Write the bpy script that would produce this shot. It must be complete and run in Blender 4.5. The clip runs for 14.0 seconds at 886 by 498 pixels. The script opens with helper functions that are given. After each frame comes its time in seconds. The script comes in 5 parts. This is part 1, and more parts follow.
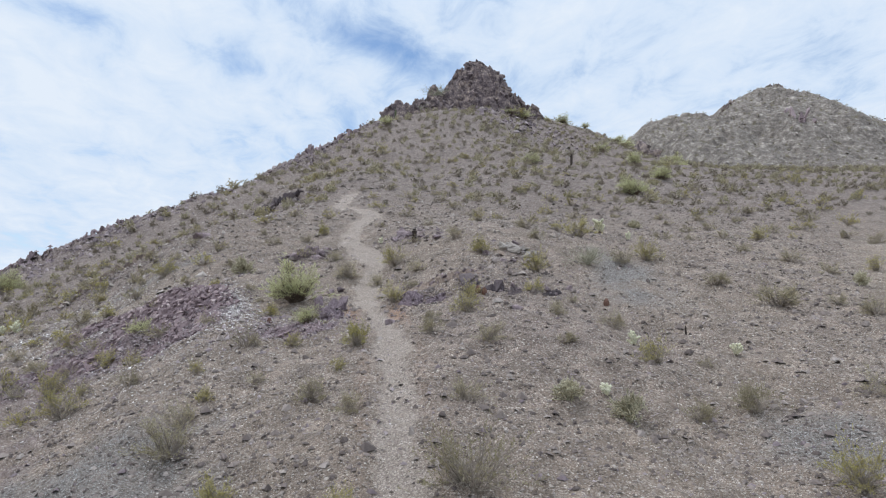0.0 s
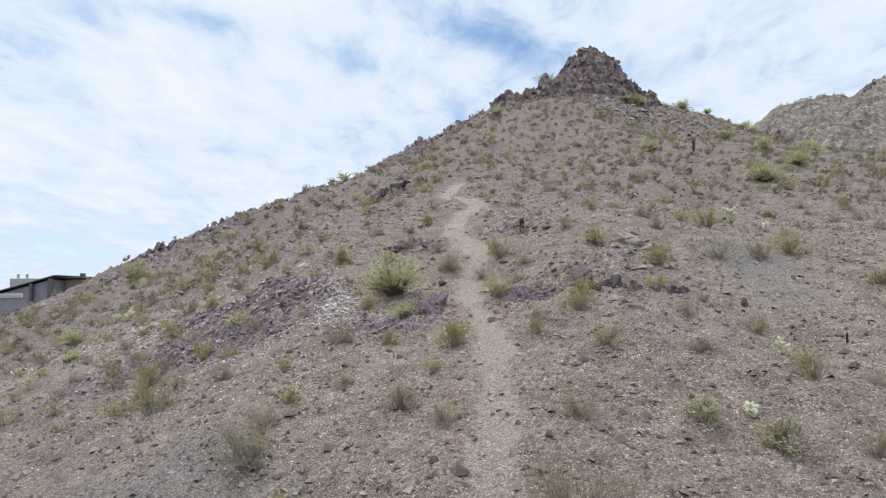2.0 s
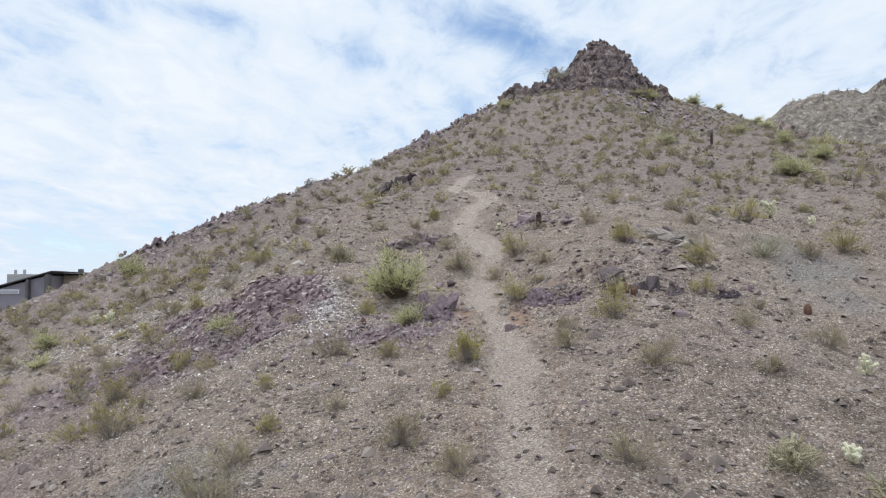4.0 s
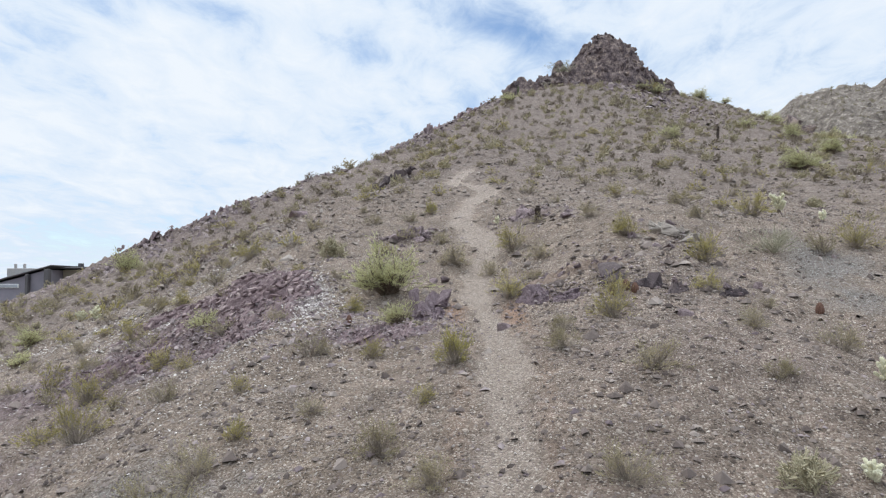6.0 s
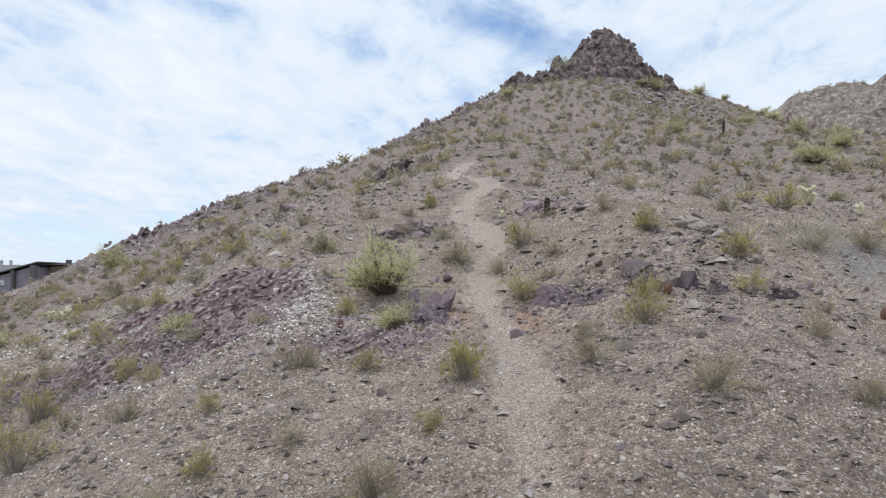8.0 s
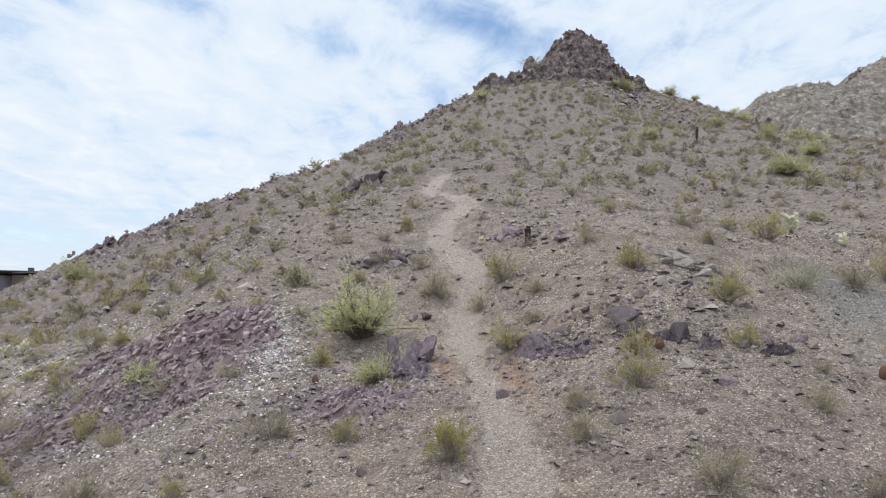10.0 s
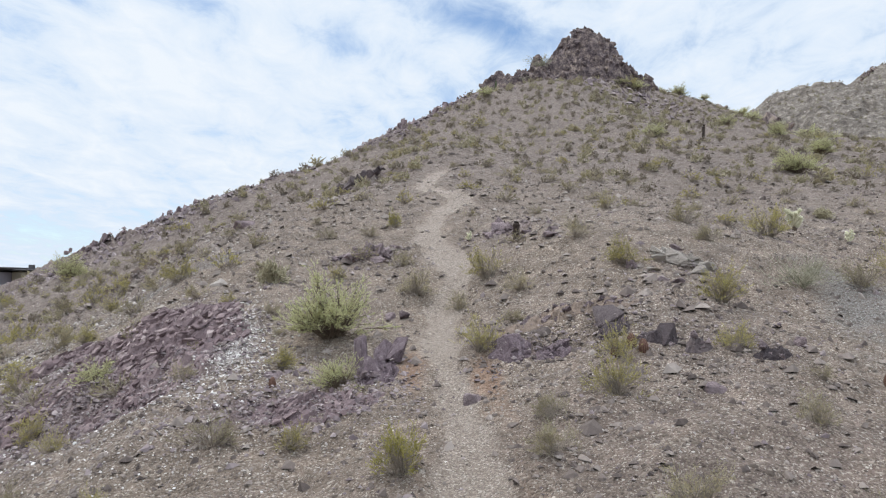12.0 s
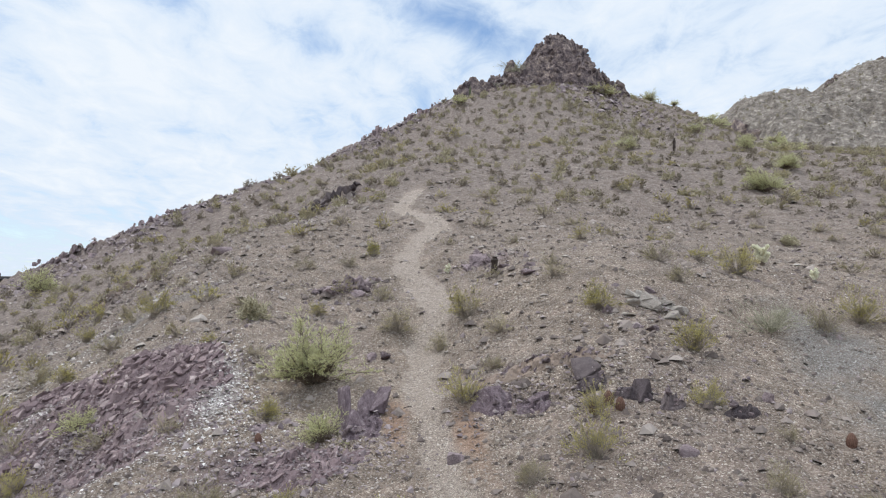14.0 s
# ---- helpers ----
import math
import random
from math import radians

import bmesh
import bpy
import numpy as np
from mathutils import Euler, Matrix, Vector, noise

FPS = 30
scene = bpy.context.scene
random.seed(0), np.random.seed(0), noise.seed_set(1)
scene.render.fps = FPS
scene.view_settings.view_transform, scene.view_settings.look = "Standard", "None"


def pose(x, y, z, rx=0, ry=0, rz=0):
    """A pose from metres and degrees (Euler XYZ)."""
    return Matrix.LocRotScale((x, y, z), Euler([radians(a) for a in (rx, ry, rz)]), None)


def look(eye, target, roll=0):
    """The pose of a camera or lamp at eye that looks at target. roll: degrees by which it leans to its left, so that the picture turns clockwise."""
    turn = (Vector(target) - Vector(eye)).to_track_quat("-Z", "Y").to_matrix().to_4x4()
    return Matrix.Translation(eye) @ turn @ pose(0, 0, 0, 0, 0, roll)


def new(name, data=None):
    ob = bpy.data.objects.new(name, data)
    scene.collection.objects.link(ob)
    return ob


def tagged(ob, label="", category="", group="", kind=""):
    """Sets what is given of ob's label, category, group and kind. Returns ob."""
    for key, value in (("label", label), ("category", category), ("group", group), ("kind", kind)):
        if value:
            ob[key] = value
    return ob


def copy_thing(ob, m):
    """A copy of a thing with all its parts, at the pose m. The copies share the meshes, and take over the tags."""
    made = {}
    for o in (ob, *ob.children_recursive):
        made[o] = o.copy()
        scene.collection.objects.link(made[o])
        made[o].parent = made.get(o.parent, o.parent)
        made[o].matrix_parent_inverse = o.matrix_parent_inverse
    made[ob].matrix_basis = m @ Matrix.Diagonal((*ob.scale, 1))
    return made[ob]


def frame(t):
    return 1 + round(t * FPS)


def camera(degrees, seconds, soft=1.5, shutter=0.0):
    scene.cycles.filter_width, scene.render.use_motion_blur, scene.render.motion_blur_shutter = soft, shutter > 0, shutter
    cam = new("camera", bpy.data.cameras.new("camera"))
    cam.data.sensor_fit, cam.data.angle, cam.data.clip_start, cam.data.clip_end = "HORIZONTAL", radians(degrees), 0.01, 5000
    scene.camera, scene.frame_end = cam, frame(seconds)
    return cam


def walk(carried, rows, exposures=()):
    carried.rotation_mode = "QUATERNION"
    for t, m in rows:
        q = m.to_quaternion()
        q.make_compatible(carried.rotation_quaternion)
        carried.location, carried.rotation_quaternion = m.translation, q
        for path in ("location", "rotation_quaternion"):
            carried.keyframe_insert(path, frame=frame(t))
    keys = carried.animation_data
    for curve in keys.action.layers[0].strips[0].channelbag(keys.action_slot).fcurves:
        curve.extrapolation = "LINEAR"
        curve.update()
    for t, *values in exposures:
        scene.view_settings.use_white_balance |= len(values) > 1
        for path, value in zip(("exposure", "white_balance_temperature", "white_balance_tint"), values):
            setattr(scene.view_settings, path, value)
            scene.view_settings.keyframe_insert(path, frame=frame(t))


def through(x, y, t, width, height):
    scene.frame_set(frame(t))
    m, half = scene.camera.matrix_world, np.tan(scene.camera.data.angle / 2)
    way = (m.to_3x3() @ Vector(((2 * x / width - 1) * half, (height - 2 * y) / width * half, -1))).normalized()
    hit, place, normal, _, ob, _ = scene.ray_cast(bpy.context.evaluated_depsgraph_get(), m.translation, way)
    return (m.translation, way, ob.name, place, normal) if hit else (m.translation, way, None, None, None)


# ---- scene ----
cam = camera(66.0, 14.0, soft=1.15)
PATH = [
    (0, (-0.138, -4.284, 3.488), (0.18, -2.315, 3.639), -1.3),
    (0.2, (-0.073, -4.168, 3.482), (0.115, -2.183, 3.633), -0.9),
    (0.3, (-0.05, -4.127, 3.48), (0.093, -2.138, 3.631), -0.8),
    (0.5, (-0.023, -4.081, 3.477), (0.066, -2.088, 3.629), -0.6),
    (1, (0.08, -3.871, 3.489), (0.103, -1.877, 3.634), -0.4),
    (1.5, (0.103, -3.474, 3.525), (0.107, -1.479, 3.663), -0.5),
    (2, (0.114, -2.906, 3.549), (0.111, -0.91, 3.683), -0.4),
    (2.5, (0.073, -2.251, 3.58), (0.068, -0.256, 3.711), -0.3),
    (3, (0.015, -1.705, 3.618), (0.005, 0.291, 3.746), -0.2),
    (5.5, (0.231, -0.466, 3.709), (0.196, 1.531, 3.825), -0.1),
    (6, (0.3, -0.317, 3.703), (0.264, 1.68, 3.813), -0.0),
    (6.5, (0.3, 0.0, 3.7), (0.265, 1.997, 3.805), -0.0),
    (7, (0.259, 0.49, 3.695), (0.222, 2.487, 3.8), -0.0),
    (7.5, (0.21, 0.929, 3.708), (0.175, 2.926, 3.813), 0.0),
    (8, (0.141, 1.163, 3.747), (0.117, 3.16, 3.849), 0.1),
    (8.2, (0.108, 1.199, 3.836), (0.112, 3.197, 3.937), 0.0),
    (10.3, (0.022, 1.897, 4.597), (0.077, 3.894, 4.689), -0.3),
    (10.5, (0.189, 2.071, 4.538), (0.228, 4.068, 4.639), -0.1),
    (11, (0.426, 2.284, 4.518), (0.461, 4.281, 4.616), -0.0),
    (11.5, (0.545, 2.372, 4.511), (0.574, 4.369, 4.605), 0.0),
    (12, (0.609, 2.413, 4.52), (0.638, 4.411, 4.612), 0.0),
    (12.5, (0.625, 2.41, 4.614), (0.68, 4.407, 4.705), 0.0),
    (13, (0.577, 2.315, 4.961), (0.683, 4.311, 5.051), 0.0),
    (13.5, (0.522, 2.214, 5.214), (0.631, 4.209, 5.305), 0.1),
    (14, (0.455, 2.146, 5.325), (0.563, 4.141, 5.416), 0.0),
]
walk(cam, [(t, look(eye, target, roll)) for t, eye, target, roll in PATH], ((0.0, -0.12, 6150, 10), (0.6, -0.03, 6300, 10), (1.5, 0.0, 6380, 10), (3.0, 0.0, 6450, 10), (14.0, 0.0, 6450, 10)))

# ---- light ----
SUN_ELEVATION, SUN_AZIMUTH = 62.0, -38.0        # degrees; azimuth from +y, to the right


def build_world():
    world = bpy.data.worlds.new("sky")
    scene.world = world
    world.use_nodes = True
    nt = world.node_tree
    nt.nodes.clear()
    n, ln = nt.nodes.new, nt.links.new

    def math_node(op, a, b=None, clamp=False):
        m = n("ShaderNodeMath")
        m.operation, m.use_clamp = op, clamp
        for i, v in enumerate((a, b)):
            if v is None:
                continue
            if isinstance(v, (int, float)):
                m.inputs[i].default_value = v
            else:
                ln(v, m.inputs[i])
        return m.outputs[0]

    out, bg = n("ShaderNodeOutputWorld"), n("ShaderNodeBackground")
    sky = n("ShaderNodeTexSky")
    sky.sky_type, sky.sun_disc = "NISHITA", False
    sky.sun_elevation, sky.sun_rotation = radians(SUN_ELEVATION), radians(SUN_AZIMUTH)
    sky.altitude, sky.dust_density = 500, 0.4
    coord, sep = n("ShaderNodeTexCoord"), n("ShaderNodeSeparateXYZ")
    ln(coord.outputs["Generated"], sep.inputs[0])
    # cloud deck: the direction laid out on a plane overhead
    up = math_node("ADD", math_node("MAXIMUM", sep.outputs[2], 0.0), 0.16)
    flat = n("ShaderNodeCombineXYZ")
    px, py = math_node("DIVIDE", sep.outputs[0], up), math_node("DIVIDE", sep.outputs[1], up)
    ln(px, flat.inputs[0])
    ln(py, flat.inputs[1])
    turn = n("ShaderNodeMapping")
    turn.inputs["Rotation"].default_value = (0, 0, radians(-24))
    turn.inputs["Scale"].default_value = (1.0, 0.62, 1)
    ln(flat.outputs[0], turn.inputs[0])
    big, fine = n("ShaderNodeTexNoise"), n("ShaderNodeTexNoise")
    for node, scale, detail, rough in ((big, 1.3, 6, 0.55), (fine, 6.5, 9, 0.64)):
        node.inputs["Scale"].default_value, node.inputs["Detail"].default_value = scale, detail
        node.inputs["Roughness"].default_value, node.inputs["Distortion"].default_value = rough, 0.5
        ln(turn.outputs[0], node.inputs["Vector"])
    cover = math_node("ADD", math_node("MULTIPLY", big.outputs[0], 1.0), math_node("ADD", math_node("MULTIPLY", fine.outputs[0], 0.72), COVER))

    def gap(x, y, along, wide, narrow, depth):
        """A clearing in the deck, longest along the given turn (degrees)."""
        c, s = math.cos(radians(along)), math.sin(radians(along))
        dx, dy = math_node("SUBTRACT", px, x), math_node("SUBTRACT", py, y)
        a = math_node("ADD", math_node("MULTIPLY", dx, c / wide), math_node("MULTIPLY", dy, s / wide))
        b = math_node("ADD", math_node("MULTIPLY", dx, -s / narrow), math_node("MULTIPLY", dy, c / narrow))
        r = math_node("ADD", math_node("MULTIPLY", a, a), math_node("MULTIPLY", b, b))
        return math_node("MULTIPLY", math_node("EXPONENT", math_node("MULTIPLY", r, -1.0)), depth)

    for g in GAPS:
        cover = math_node("SUBTRACT", cover, gap(*g))
    ramp = n("ShaderNodeMapRange")
    ramp.interpolation_type = "SMOOTHSTEP"
    ramp.inputs["From Min"].default_value, ramp.inputs["From Max"].default_value = 0.36, 0.78
    ln(cover, ramp.inputs["Value"])
    scale = n("ShaderNodeMix")
    scale.data_type, scale.blend_type = "RGBA", "MULTIPLY"
    scale.inputs["Factor"].default_value = 1.0
    ln(sky.outputs[0], scale.inputs["A"])
    scale.inputs["B"].default_value = (SKY_GAIN * 0.88, SKY_GAIN * 0.95, SKY_GAIN, 1)
    # thin and thick cloud
    tone = n("ShaderNodeMix")
    tone.data_type = "RGBA"
    tone.inputs["A"].default_value, tone.inputs["B"].default_value = (0.66, 0.79, 0.955, 1), (0.865, 0.925, 0.99, 1)
    thick = n("ShaderNodeMapRange")
    thick.inputs["From Min"].default_value, thick.inputs["From Max"].default_value = 0.62, 0.95
    ln(cover, thick.inputs["Value"])
    ln(thick.outputs[0], tone.inputs["Factor"])
    # a thin overcast is brightest overhead
    high = n("ShaderNodeMapRange")
    high.interpolation_type = "SMOOTHSTEP"
    high.inputs["From Min"].default_value, high.inputs["From Max"].default_value = 0.38, 0.85
    high.inputs["To Min"].default_value, high.inputs["To Max"].default_value = 1.0, ZENITH
    ln(sep.outputs[2], high.inputs["Value"])
    mix = n("ShaderNodeMix")
    mix.data_type = "RGBA"
    ln(ramp.outputs[0], mix.inputs["Factor"])
    ln(scale.outputs["Result"], mix.inputs["A"])
    ln(tone.outputs["Result"], mix.inputs["B"])
    ln(mix.outputs["Result"], bg.inputs[0])
    ln(high.outputs[0], bg.inputs[1])
    ln(bg.outputs[0], out.inputs[0])


SKY_GAIN, ZENITH, COVER = 0.13, 2.25, -0.03
GAPS = (                                          # x, y on the deck, turn, length, width, depth
    (0.12, 1.77, 40, 0.26, 0.10, 0.34),
    (-0.36, 1.86, 34, 0.50, 0.09, 0.11),
    (-0.66, 1.64, 20, 0.24, 0.07, 0.14),
    (-2.3, 3.6, 60, 1.7, 0.8, 0.14),
)
build_world()
sun = new("sun", bpy.data.lights.new("sun", "SUN"))
sun.data.energy, sun.data.angle, sun.data.color = 1.9, radians(10), (1.0, 0.95, 0.88)
_a, _e = radians(SUN_AZIMUTH), radians(SUN_ELEVATION)
sun.matrix_world = look((0, 0, 60), Vector((0, 0, 60)) - Vector((math.sin(_a) * math.cos(_e), math.cos(_a) * math.cos(_e), math.sin(_e))))


# ---- materials ----
def material(name, rough=0.9):
    m = bpy.data.materials.new(name)
    m.use_nodes = True
    bsdf = m.node_tree.nodes["Principled BSDF"]
    bsdf.inputs["Roughness"].default_value = rough
    bsdf.inputs["Specular IOR Level"].default_value = 0.25
    return m, m.node_tree, bsdf


def noise_of(nt, scale, detail=6, rough=0.6, source=None):
    t = nt.nodes.new("ShaderNodeTexNoise")
    t.inputs["Scale"].default_value, t.inputs["Detail"].default_value, t.inputs["Roughness"].default_value = scale, detail, rough
    if source is None:
        source = nt.nodes.new("ShaderNodeNewGeometry").outputs["Position"]
    nt.links.new(source, t.inputs["Vector"])
    return t.outputs[0]


def ramp_of(nt, value, stops):
    r = nt.nodes.new("ShaderNodeValToRGB")
    el = r.color_ramp.elements
    for i, (p, c) in enumerate(stops):
        e = el[i] if i < 2 else el.new(p)
        e.position, e.color = p, (*c, 1)
    nt.links.new(value, r.inputs[0])
    return r.outputs[0]


def mix_of(nt, fac, a, b, mode="MIX"):
    m = nt.nodes.new("ShaderNodeMix")
    m.data_type, m.blend_type = "RGBA", mode
    for key, v in (("Factor", fac), ("A", a), ("B", b)):
        if isinstance(v, tuple):
            m.inputs[key].default_value = (*v, 1)
        elif isinstance(v, (int, float)):
            m.inputs[key].default_value = v
        else:
            nt.links.new(v, m.inputs[key])
    return m.outputs["Result"]


def bump_of(nt, bsdf, height, strength, distance):
    b = nt.nodes.new("ShaderNodeBump")
    b.inputs["Strength"].default_value, b.inputs["Distance"].default_value = strength, distance
    nt.links.new(height, b.inputs["Height"])
    nt.links.new(b.outputs[0], bsdf.inputs["Normal"])


def attr_of(nt, name):
    a = nt.nodes.new("ShaderNodeAttribute")
    a.attribute_name = name
    return a.outputs["Fac"]


def times(nt, a, b, op="MULTIPLY", clamp=False):
    m = nt.nodes.new("ShaderNodeMath")
    m.operation, m.use_clamp = op, clamp
    for i, v in enumerate((a, b)):
        if isinstance(v, (int, float)):
            m.inputs[i].default_value = v
        else:
            nt.links.new(v, m.inputs[i])
    return m.outputs[0]


def ground_material():
    m, nt, bsdf = material("desert_ground", 0.95)
    grain, patch, wide = noise_of(nt, 9.0, 8, 0.75), noise_of(nt, 0.55, 5, 0.6), noise_of(nt, 0.11, 4, 0.55)
    speck = noise_of(nt, 38.0, 4, 0.8)
    soil = ramp_of(nt, grain, ((0.30, (0.105, 0.081, 0.067)), (0.5, (0.200, 0.159, 0.131)), (0.72, (0.305, 0.250, 0.210))))
    purple = ramp_of(nt, grain, ((0.3, (0.062, 0.045, 0.050)), (0.55, (0.144, 0.109, 0.117)), (0.75, (0.253, 0.200, 0.203))))
    tan = ramp_of(nt, grain, ((0.3, (0.136, 0.105, 0.079)), (0.6, (0.231, 0.183, 0.143)), (0.8, (0.314, 0.259, 0.207))))
    grey = ramp_of(nt, grain, ((0.3, (0.113, 0.102, 0.093)), (0.55, (0.192, 0.176, 0.159)), (0.8, (0.285, 0.265, 0.242))))
    path = ramp_of(nt, grain, ((0.28, (0.212, 0.174, 0.144)), (0.55, (0.310, 0.261, 0.221)), (0.78, (0.41, 0.353, 0.305))))
    red = ramp_of(nt, grain, ((0.3, (0.215, 0.130, 0.088)), (0.7, (0.36, 0.235, 0.165))))
    quartz = ramp_of(nt, speck, ((0.36, (0.14, 0.115, 0.105)), (0.50, (0.29, 0.255, 0.235)), (0.58, (0.60, 0.565, 0.54))))
    c = mix_of(nt, ramp_of(nt, patch, ((0.45, (0, 0, 0)), (0.66, (0.75, 0.75, 0.75)))), soil, tan)
    c = mix_of(nt, ramp_of(nt, wide, ((0.52, (0, 0, 0)), (0.7, (0.5, 0.5, 0.5)))), c, purple)
    edge = times(nt, times(nt, patch, 0.9), 0.45, "SUBTRACT")

    def rough_mask(name, low=0.35, high=0.65):
        s = times(nt, attr_of(nt, name), edge, "ADD")
        s = times(nt, s, times(nt, times(nt, grain, 0.5), 0.25, "SUBTRACT"), "ADD")
        r = nt.nodes.new("ShaderNodeMapRange")
        r.interpolation_type = "SMOOTHSTEP"
        r.inputs["From Min"].default_value, r.inputs["From Max"].default_value = low, high
        nt.links.new(s, r.inputs["Value"])
        return r.outputs[0]

    spot = nt.nodes.new("ShaderNodeNewGeometry").outputs["Position"]

    def stones_of(scale, stretch=(1, 1, 1), turn=0.0):
        """Little stones: a tone and a chance for each cell, and the distance from its middle."""
        m = nt.nodes.new("ShaderNodeMapping")
        m.inputs["Scale"].default_value, m.inputs["Rotation"].default_value = stretch, (0, 0, turn)
        nt.links.new(spot, m.inputs[0])
        cell = nt.nodes.new("ShaderNodeTexVoronoi")
        cell.inputs["Scale"].default_value = scale
        nt.links.new(m.outputs[0], cell.inputs["Vector"])
        hue = nt.nodes.new("ShaderNodeSeparateColor")
        nt.links.new(cell.outputs["Color"], hue.inputs[0])
        return hue.outputs[0], hue.outputs[1], cell.outputs["Distance"]

    def mask_of(value, low, high, a=0.0, b=1.0):
        r = nt.nodes.new("ShaderNodeMapRange")
        r.inputs["From Min"].default_value, r.inputs["From Max"].default_value = low, high
        r.inputs["To Min"].default_value, r.inputs["To Max"].default_value = a, b
        nt.links.new(value, r.inputs["Value"])
        return r.outputs[0]

    tones = ((0.0, (0.078, 0.062, 0.053)), (0.38, (0.188, 0.153, 0.129)), (0.72, (0.292, 0.247, 0.213)), (0.92, (0.42, 0.378, 0.342)), (1.0, (0.60, 0.565, 0.53)))
    tone_a, odd_a, mid_a = stones_of(62.0)
    tone_b, odd_b, mid_b = stones_of(27.0)
    tone_c, odd_c, mid_c = stones_of(12.0)
    pebble = ramp_of(nt, tone_a, tones)
    stony = times(nt, times(nt, patch, 0.9), 0.45, "SUBTRACT")
    c = mix_of(nt, mask_of(times(nt, odd_a, stony, "ADD"), 0.20, 0.50, 0.0, 0.72), c, pebble)
    keep_b = times(nt, mask_of(times(nt, odd_b, stony, "ADD"), 0.52, 0.62), mask_of(mid_b, 0.50, 0.42))
    c = mix_of(nt, times(nt, keep_b, 0.88), c, ramp_of(nt, tone_b, tones))
    keep_c = times(nt, mask_of(times(nt, odd_c, stony, "ADD"), 0.80, 0.86), mask_of(mid_c, 0.46, 0.40))
    c = mix_of(nt, times(nt, keep_c, 0.85), c, ramp_of(nt, tone_c, tones[:4]))
    relief = times(nt, times(nt, keep_b, mask_of(mid_b, 0.0, 0.5, 1.0, 0.3)), times(nt, times(nt, keep_c, mask_of(mid_c, 0.0, 0.5, 1.0, 0.3)), 1.7), "ADD")
    shard_tone, shard_odd, shard_mid = stones_of(15.0, (1.0, 0.42, 0.8), 0.35)
    shard = ramp_of(nt, times(nt, times(nt, shard_tone, 0.7), times(nt, grain, 0.3), "ADD"), ((0.10, (0.074, 0.052, 0.056)), (0.42, (0.160, 0.117, 0.122)), (0.68, (0.238, 0.182, 0.183)), (0.92, (0.39, 0.33, 0.315))))
    mottle = ramp_of(nt, noise_of(nt, 1.9, 7, 0.72), ((0.34, (0.77, 0.735, 0.695)), (0.50, (1.09, 1.06, 1.005)), (0.66, (1.42, 1.365, 1.28))))
    c = mix_of(nt, 1.0, c, mottle, "MULTIPLY")
    c = mix_of(nt, times(nt, rough_mask("purple"), 0.9), c, mix_of(nt, 0.3, shard, mix_of(nt, 1.0, pebble, (0.80, 0.70, 0.76), "MULTIPLY")))
    c = mix_of(nt, rough_mask("grey"), c, mix_of(nt, 0.6, grey, mix_of(nt, 1.0, pebble, (0.95, 1.0, 1.04), "MULTIPLY")))
    c = mix_of(nt, rough_mask("quartz"), c, mix_of(nt, keep_b, quartz, ramp_of(nt, tone_b, ((0.0, (0.16, 0.135, 0.125)), (0.5, (0.42, 0.385, 0.365)), (0.9, (0.72, 0.70, 0.68))))))
    rubble = ramp_of(nt, noise_of(nt, 3.4, 9, 0.8), ((0.34, (0.060, 0.047, 0.043)), (0.46, (0.148, 0.117, 0.103)), (0.57, (0.225, 0.184, 0.160)), (0.68, (0.40, 0.35, 0.31))))
    c = mix_of(nt, times(nt, attr_of(nt, "rubble"), 0.85), c, rubble)
    hill = ramp_of(nt, noise_of(nt, 0.5, 10, 0.82), ((0.36, (0.055, 0.046, 0.041)), (0.47, (0.142, 0.122, 0.106)), (0.55, (0.235, 0.207, 0.177)), (0.63, (0.45, 0.405, 0.355))))
    c = mix_of(nt, attr_of(nt, "hill"), c, hill)
    path = mix_of(nt, 0.5, path, mix_of(nt, 1.0, pebble, (1.38, 1.33, 1.27), "MULTIPLY"))
    c = mix_of(nt, rough_mask("trail", 0.25, 0.75), c, path)
    c = mix_of(nt, times(nt, rough_mask("red", 0.25, 0.95), 0.75), c, red)
    nt.links.new(c, bsdf.inputs["Base Color"])
    bump_of(nt, bsdf, times(nt, times(nt, noise_of(nt, 22.0, 8, 0.8), times(nt, grain, 1.3), "ADD"), relief, "ADD"), 0.85, 0.05)
    return m


def stone_material(name, stops, scale=3.0, island=False, bump=0.05, own=0.4):
    """Weathered stone; each loose piece, or each separate object, has its own tone."""
    m, nt, bsdf = material(name, 0.85)
    co = nt.nodes.new("ShaderNodeTexCoord").outputs["Object"]
    src = None if island else co
    n1 = noise_of(nt, scale, 8, 0.7, src)
    if island:
        rnd = nt.nodes.new("ShaderNodeNewGeometry").outputs["Random Per Island"]
    else:
        rnd = nt.nodes.new("ShaderNodeObjectInfo").outputs["Random"]
    v = times(nt, times(nt, n1, 0.6 if not island else 0.35), times(nt, rnd, own if not island else 0.65), "ADD")
    if own == 0:
        v = times(nt, times(nt, n1, 0.65), times(nt, noise_of(nt, scale * 5, 5, 0.7, src), 0.35), "ADD")
    c = ramp_of(nt, v, stops)
    nt.links.new(c, bsdf.inputs["Base Color"])
    bump_of(nt, bsdf, noise_of(nt, scale * 5, 6, 0.75, src), 0.8, bump)
    return m


